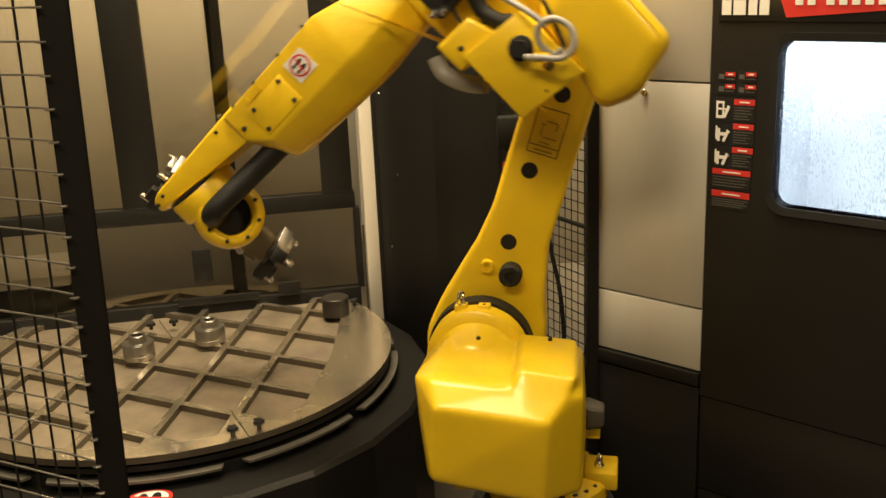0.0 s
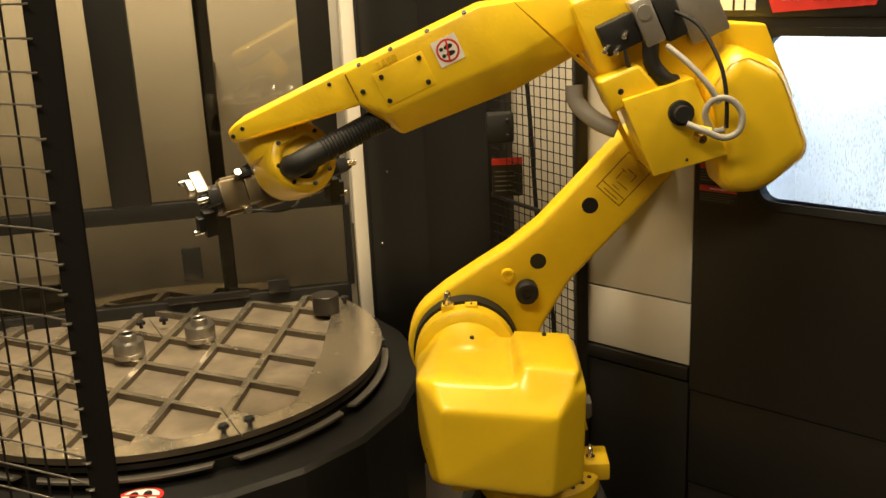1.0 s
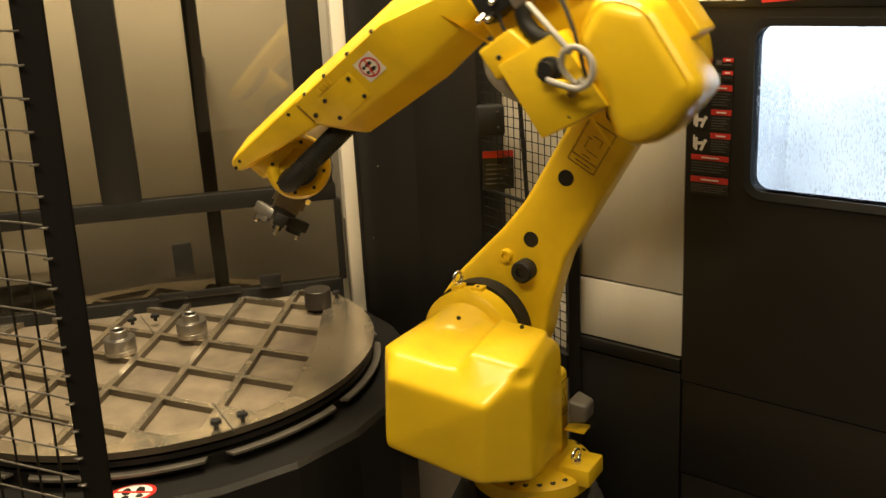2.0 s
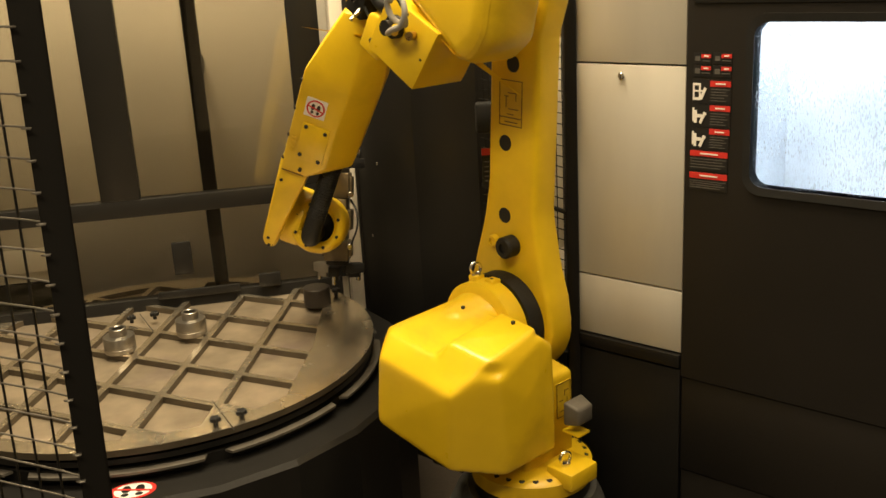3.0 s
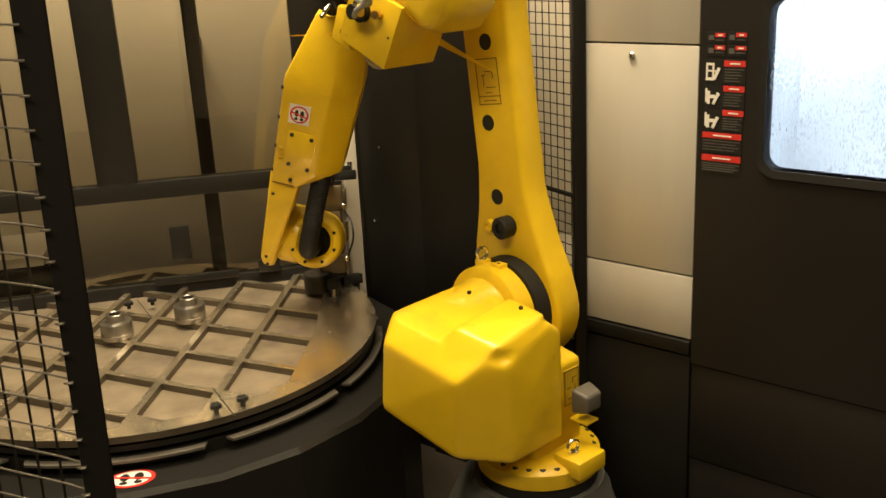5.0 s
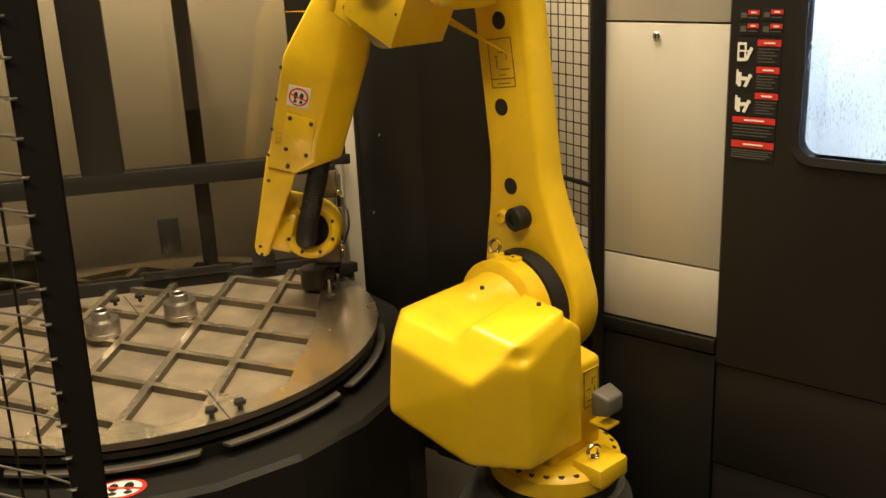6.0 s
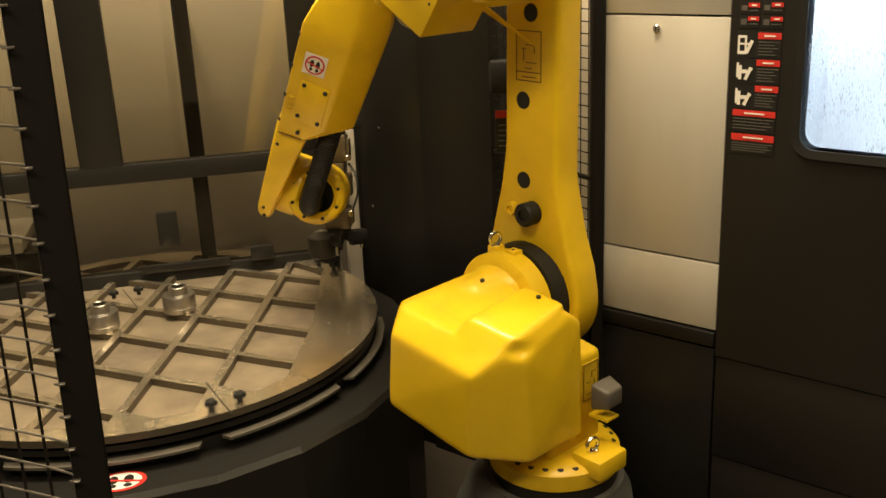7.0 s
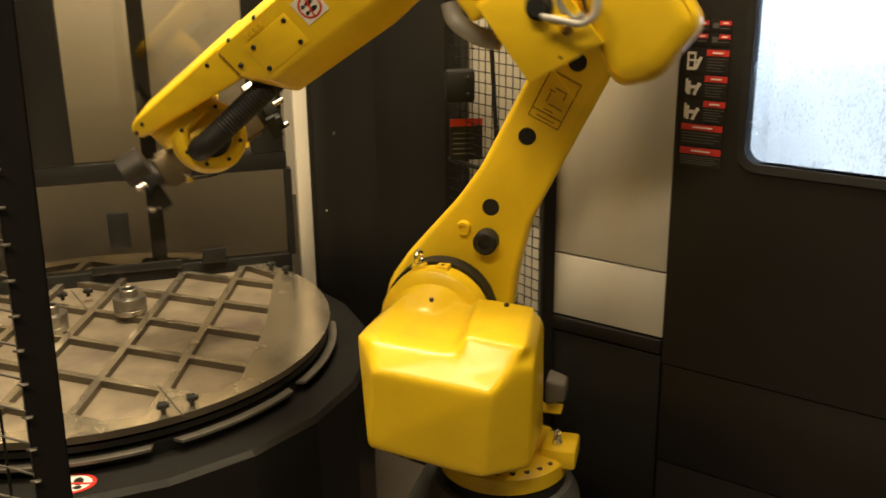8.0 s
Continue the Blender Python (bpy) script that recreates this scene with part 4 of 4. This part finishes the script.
def robot_forearm():
    """x along the forearm from the elbow, z towards the beam's back, y across."""
    bm = bmesh.new()

    def sec(x, top, mid, low, w):
        return [(x, -w * 0.55, mid), (x, w, mid), (x, w * 0.97, top), (x, -w * 0.5, top), (x, w * 0.50, low), (x, -w * 0.3, low)]
    hull(bm, sec(0.205, 0.092, 0.03, -0.030, 0.075) + sec(0.37, 0.145, 0.028, -0.040, 0.098) + sec(0.62, 0.148, 0.038, -0.022, 0.098) + sec(0.665, 0.147, 0.080, 0.055, 0.098), 0.006, 2)
    arm = part("forearm", bm, YELLOW_CAST, ROBOT, "long yellow cast forearm", 25)
    bm = bmesh.new()
    hull(bm, [(0.630, y, z) for y in (-0.03, 0.092) for z in (0.070, 0.152)] + [(0.912, y, z) for y in (-0.012, 0.088) for z in (0.112, 0.152)] + [(0.936, y, z) for y in (-0.004, 0.082) for z in (0.114, 0.142)] + [(0.74, 0.092, 0.100), (0.74, -0.02, 0.100)], 0.009, 3)
    beam = part("wrist_beam", bm, YELLOW_CAST, arm, smooth=25)
    for x, z, y in ((0.70, 0.138, 0.0935), (0.90, 0.136, 0.0905), (0.925, 0.130, 0.0890)):
        bolt(beam, (x, y - 0.02, z), (x, y, z), 0.0045)
    bm = bmesh.new()
    tube(bm, [(0.56, 0.020, 0.024), (0.66, 0.052, 0.026), (0.755, 0.088, 0.026), (0.815, 0.108, 0.026), (0.842, 0.100, 0.025), (0.856, 0.066, 0.022), (0.864, 0.025, 0.020)], 0.0245, 20)
    part("cable_tube", bm, RUBBER, arm, "thick black cable tube")
    for k in range(26):
        p = Vector((0.60, 0.0335, 0.025)).lerp(Vector((0.772, 0.0945, 0.026)), k / 25)
        bm = bmesh.new()
        ring(bm, 0.0240, 0.0017, along(p, p + Vector((0.92, 0.39, 0.0))), 20, 6)
        part("conduit_rib", bm, RUBBER, arm)
    pl = part("cover_plate", boxed(0.507, 0.614, 0.096, 0.0995, 0.048, 0.118, bevel=0.001), YELLOW, arm)
    for x, z in ((0.516, 0.108), (0.520, 0.058), (0.599, 0.107), (0.605, 0.058), (0.645, 0.097)):
        bolt(pl, (x, 0.093, z), (x, 0.1030, z), 0.0052)
    for x in (0.40, 0.48, 0.56, 0.63):
        bolt(arm, (x, 0.080, 0.136), (x, 0.092, 0.148), 0.0050)
    part("joint_line", boxed(0.6605, 0.6625, 0.0955, 0.0984, 0.085, 0.142), DECAL_LINE, arm)
    bm = bmesh.new()
    for k in range(4):
        box(bm, 0.555 + 0.012 * k, 0.563 + 0.012 * k, 0.097, 0.0986, 0.124, 0.136)
    part("cast_mark", bm, YELLOW_CAST, arm)
    bm = bmesh.new()
    prism(bm, [(0.433, 0.070), (0.485, 0.070), (0.485, 0.122), (0.433, 0.122)], 0.0975, 0.0988, "y")
    sticker = part("sticker", bm, WHITE_PAINT, arm, "white no-step sticker with red ring")
    no_step_sign(sticker, Matrix(((0, -1, 0, 0.459), (0, 0, 1, 0.0986), (-1, 0, 0, 0.096), (0, 0, 0, 1))), 0.046, 0.046)
    return arm


def robot_wrist():
    """The origin on the fifth axis (z), the flange along x."""
    bm = bmesh.new()
    lathe(bm, [(0.072, 0.056), (0.080, 0.062), (0.080, 0.105), (0.076, 0.111)], 48)
    wrist = part("wrist", bm, YELLOW_CAST, ROBOT)
    bm = bmesh.new()
    lathe(bm, [(0.060, -0.058), (0.074, -0.046), (0.078, 0.0), (0.078, 0.045), (0.074, 0.066), (0.068, 0.074), (0.052, 0.076), (0.047, 0.071), (0.047, 0.030)], 48, pose(0, 0, 0.018, 0, -90))
    hull(bm, [(x, y, 0.066) for x in (-0.055, 0.050) for y in (-0.055, 0.055)] + [(x, y, 0.030) for x in (-0.062, 0.052) for y in (-0.068, 0.068)], 0.008, 2)
    house = part("housing", bm, YELLOW_CAST, wrist, "", 35)
    bm = bmesh.new()
    lathe(bm, [(0.0465, 0.031), (0.0465, 0.040)], 40, pose(0, 0, 0.018, 0, -90))
    part("bore", bm, RUBBER, house)
    bm = bmesh.new()
    lathe(bm, [(0.077, 0.1105), (0.077, 0.1165)], 40)
    part("seal", bm, RUBBER, wrist)
    for k in range(8):
        a = radians(45 * k + 10)
        bolt(house, (-0.068, 0.060 * math.cos(a), 0.018 + 0.060 * math.sin(a)), (-0.0790, 0.060 * math.cos(a), 0.018 + 0.060 * math.sin(a)), 0.0045)
    bm = bmesh.new()
    lathe(bm, [(0.052, 0), (0.052, 0.030), (0.042, 0.032), (0.042, 0.042)], 32, pose(0.058, 0, 0, 0, 90))
    part("flange", bm, DARK_STEEL, wrist)
    return wrist


def robot_gripper():
    """The flange face at the origin, z out of the flange, x to the head that grips."""
    bm = bmesh.new()
    lathe(bm, [(0.040, 0), (0.040, 0.010), (0.030, 0.014), (0.030, 0.070)], 32)
    grip = part("gripper", bm, DARK_STEEL, ROBOT, "double gripper with steel jaws and round fingers")
    zc = 0.105
    bm = bmesh.new()
    box(bm, -0.062, 0.062, -0.030, 0.030, 0.068, 0.140, 0.004)
    box(bm, -0.030, 0.030, -0.044, 0.044, 0.075, 0.125, 0.003)
    part("carrier", bm, BRASSY, grip, "bronze-coloured carrier block")
    for s, far, spread in ((1, 0.030, 0.054), (-1, 0.046, 0.052)):
        bm = bmesh.new()
        box(bm, s * 0.062, s * (0.092 + far), -0.036, 0.036, zc - 0.036, zc + 0.036, 0.005)
        box(bm, s * 0.068, s * (0.080 + far), -0.044, 0.044, zc - 0.020, zc + 0.020, 0.003)
        head = part("jaw_body", bm, BRASSY, grip, "bronze-coloured jaw cylinder")
        x0 = 0.092 + far
        bm = bmesh.new()
        lathe(bm, [(0.034, 0), (0.034, 0.012), (0.028, 0.014)], 24, pose(s * x0, 0, zc, 0, 90 * s))
        part("jaw_plate", bm, DARK_STEEL, head)
        for k in range(3):
            a = radians(120 * k + 150)
            cy, cz = spread * math.cos(a), spread * math.sin(a)
            out = Vector((0, math.cos(a), math.sin(a)))
            m = Matrix(((s, 0, 0, s * (x0 + 0.012)), (0, out.y, -out.z * s, cy), (0, out.z, out.y * s, zc + cz), (0, 0, 0, 1)))
            bm = bmesh.new()
            box(bm, 0.0, 0.028, -0.034, 0.026, -0.016, 0.016, 0.002, m=m)
            box(bm, 0.024, 0.042, -0.022, 0.012, -0.012, 0.012, 0.002, m=m)
            jaw = part("jaw", bm, TURNED if k == 2 else RUBBER, head)
            bm = bmesh.new()
            p = Vector((s * (x0 + 0.020), cy * 1.25, zc + cz * 1.25))
            rod(bm, p, p + Vector((s * 0.045, 0, 0)), 0.0068, 14, 0.001)
            part("jaw_finger", bm, CHROME, jaw)
        for y in (-0.034, 0.034):
            bm = bmesh.new()
            rod(bm, (s * 0.076, y, zc - 0.03), (s * 0.076, y * 1.3, zc - 0.055), 0.0085, 12, 0.001)
            part("fitting", bm, CHROME, head)
        bm = bmesh.new()
        box(bm, s * 0.040, s * 0.072, 0.030, 0.052, zc - 0.045, zc + 0.005, 0.003)
        part("sensor", bm, RUBBER, head)
    for pts in ([(0.06, 0.040, 0.08), (0.035, 0.062, 0.05), (-0.01, 0.066, 0.035), (-0.05, 0.055, 0.05), (-0.075, 0.044, 0.075)],
                [(-0.06, -0.040, 0.08), (-0.03, -0.062, 0.045), (0.015, -0.066, 0.035), (0.06, -0.050, 0.05), (0.080, -0.044, 0.075)],
                [(0.0, 0.030, 0.02), (0.02, 0.060, 0.03), (0.05, 0.055, 0.06), (0.075, 0.040, 0.085)]):
        bm = bmesh.new()
        tube(bm, pts, 0.003, 8)
        part("air_hose", bm, RUBBER, grip, "thin black air hose")
    return grip


BRASSY = material("bronze_anodised", (0.19, 0.155, 0.10), 0.35, metal=0.8, grain=0.12)
TURRET, UPPER_ARM, ELBOW, FOREARM, WRIST, GRIPPER = robot_turret(), robot_upper_arm(), robot_elbow(), robot_forearm(), robot_wrist(), robot_gripper()


def workpiece():
    bm = bmesh.new()
    lathe(bm, [(0.038, 0), (0.040, 0.002), (0.040, 0.053), (0.038, 0.055)], 40)
    thing = part("workpiece", bm, DARK_STEEL)
    return tagged(thing, "dark round steel workpiece picked up by the gripper", "workpiece")


WORKPIECE = workpiece()

# ---------- what moves ----------
TIMES = (0, 0.5, 1, 1.5, 3, 3.5, 4, 4.5, 6, 6.5, 7, 7.5, 8)
JOINT_1 = (168.8, 180.4, 177.3, 161.5, 130.6, 130.7, 130.7, 130.5, 130.0, 129.9, 129.5, 134.0, 159.4)
JOINT_2 = (-17.2, -37.4, -43.4, -41.1, -3.7, -0.1, 4.0, 6.5, 7.1, 5.9, -1.1, -7.2, -26.4)
JOINT_3 = (-44.0, -27.7, -23.4, -25.8, -60.1, -63.4, -67.1, -68.9, -67.9, -66.7, -61.0, -54.4, -37.3)
JOINT_4 = (-1.6, -0.4, 1.6, 15.1, 40.7, 42.1, 42.2, 42.3, 45.5, 45.0, 41.9, 42.3, 18.0)
JOINT_5 = (-48, -59, -56, -58, -66, -68, -68, -68, -68, -68, -68, -70, -60)
HEAD = (138, 180, 185, 219, 266, 268, 270, 270, 270, 270, 270, 262, 207)
DROP = (-0.30, 0.05, 0.15, 0.2, 0.12, 0.08, 0.06, 0.06, 0.06, 0.06, 0.1, 0.42, 0.14)
GRIP_TIME = 6.3


def glide(times, values, t):
    """A smooth curve through the values that does not overshoot."""
    k = max(i for i in range(len(times) - 1) if times[i] <= t + 1e-9)
    slopes = []
    for i in (k, k + 1):
        if 0 < i < len(times) - 1:
            a = (values[i] - values[i - 1]) / (times[i] - times[i - 1])
            b = (values[i + 1] - values[i]) / (times[i + 1] - times[i])
            slopes.append(0 if a * b <= 0 else 2 * a * b / (a + b))
        else:
            j = min(i, len(times) - 2)
            slopes.append((values[j + 1] - values[j]) / (times[j + 1] - times[j]))
    h = times[k + 1] - times[k]
    u = (t - times[k]) / h
    return ((1 + 2 * u) * (1 - u) ** 2 * values[k] + u * (1 - u) ** 2 * h * slopes[0] + u * u * (3 - 2 * u) * values[k + 1] + u * u * (u - 1) * h * slopes[1])


def links(t):
    """The poses of the six moving links in the robot's space."""
    q1, q2, q3, q4, q5 = (glide(TIMES, v, t) for v in (JOINT_1, JOINT_2, JOINT_3, JOINT_4, JOINT_5))
    turret = pose(0, 0, SHOULDER_Z, 0, 0, q1)
    upper = turret @ pose(A1, 0, 0) @ pose(0, 0, 0, 0, q2, 0)
    elbow_at = upper @ Vector((0, 0, UPPER))
    elbow = Matrix.Translation(elbow_at) @ pose(0, 0, 0, 0, 0, q1) @ pose(0, 0, 0, 0, -q3, 0)
    fore = elbow @ pose(0, 0, A3) @ pose(0, 0, 0, -q4)
    wrist = fore @ pose(FORE, 0, 0, 0, 0, q5)
    out = (wrist.to_3x3() @ Vector((1, 0, 0))).normalized()
    out = Vector((out.x, out.y, out.z - glide(TIMES, DROP, t))).normalized()
    axis = fore.to_3x3() @ Vector((0, 0, 1))
    axis = (axis - out * axis.dot(out)).normalized()
    side = axis.cross(out)
    c = wrist.translation
    wrist = Matrix(((out.x, side.x, axis.x, c.x), (out.y, side.y, axis.y, c.y), (out.z, side.z, axis.z, c.z), (0, 0, 0, 1)))
    right = out.cross(Vector((0, 0, 1))).normalized()
    up = right.cross(out)
    phi = radians(glide(TIMES, HEAD, t))
    x = math.cos(phi) * right + math.sin(phi) * up
    y = out.cross(x)
    at = wrist @ Vector((0.10, 0, 0))
    grip = Matrix(((x.x, y.x, out.x, at.x), (x.y, y.y, out.y, at.y), (x.z, y.z, out.z, at.z), (0, 0, 0, 1)))
    return turret, upper, elbow, fore, wrist, grip


def motions():
    steps = [i * 0.1 for i in range(81)]
    poses = [links(t) for t in steps]
    for k, ob in enumerate((TURRET, UPPER_ARM, ELBOW, FOREARM, WRIST, GRIPPER)):
        walk(ob, [(t, p[k]) for t, p in zip(steps, poses)])
    to_world = pose(ROBOT_X, ROBOT_Y, 0)
    rest = pose(-0.335, 2.754, TABLE_Z)
    held = (to_world @ links(GRIP_TIME)[5]).inverted() @ rest
    walk(WORKPIECE, [(t, rest if t <= GRIP_TIME else to_world @ p[5] @ held) for t, p in zip(steps, poses)])


motions()
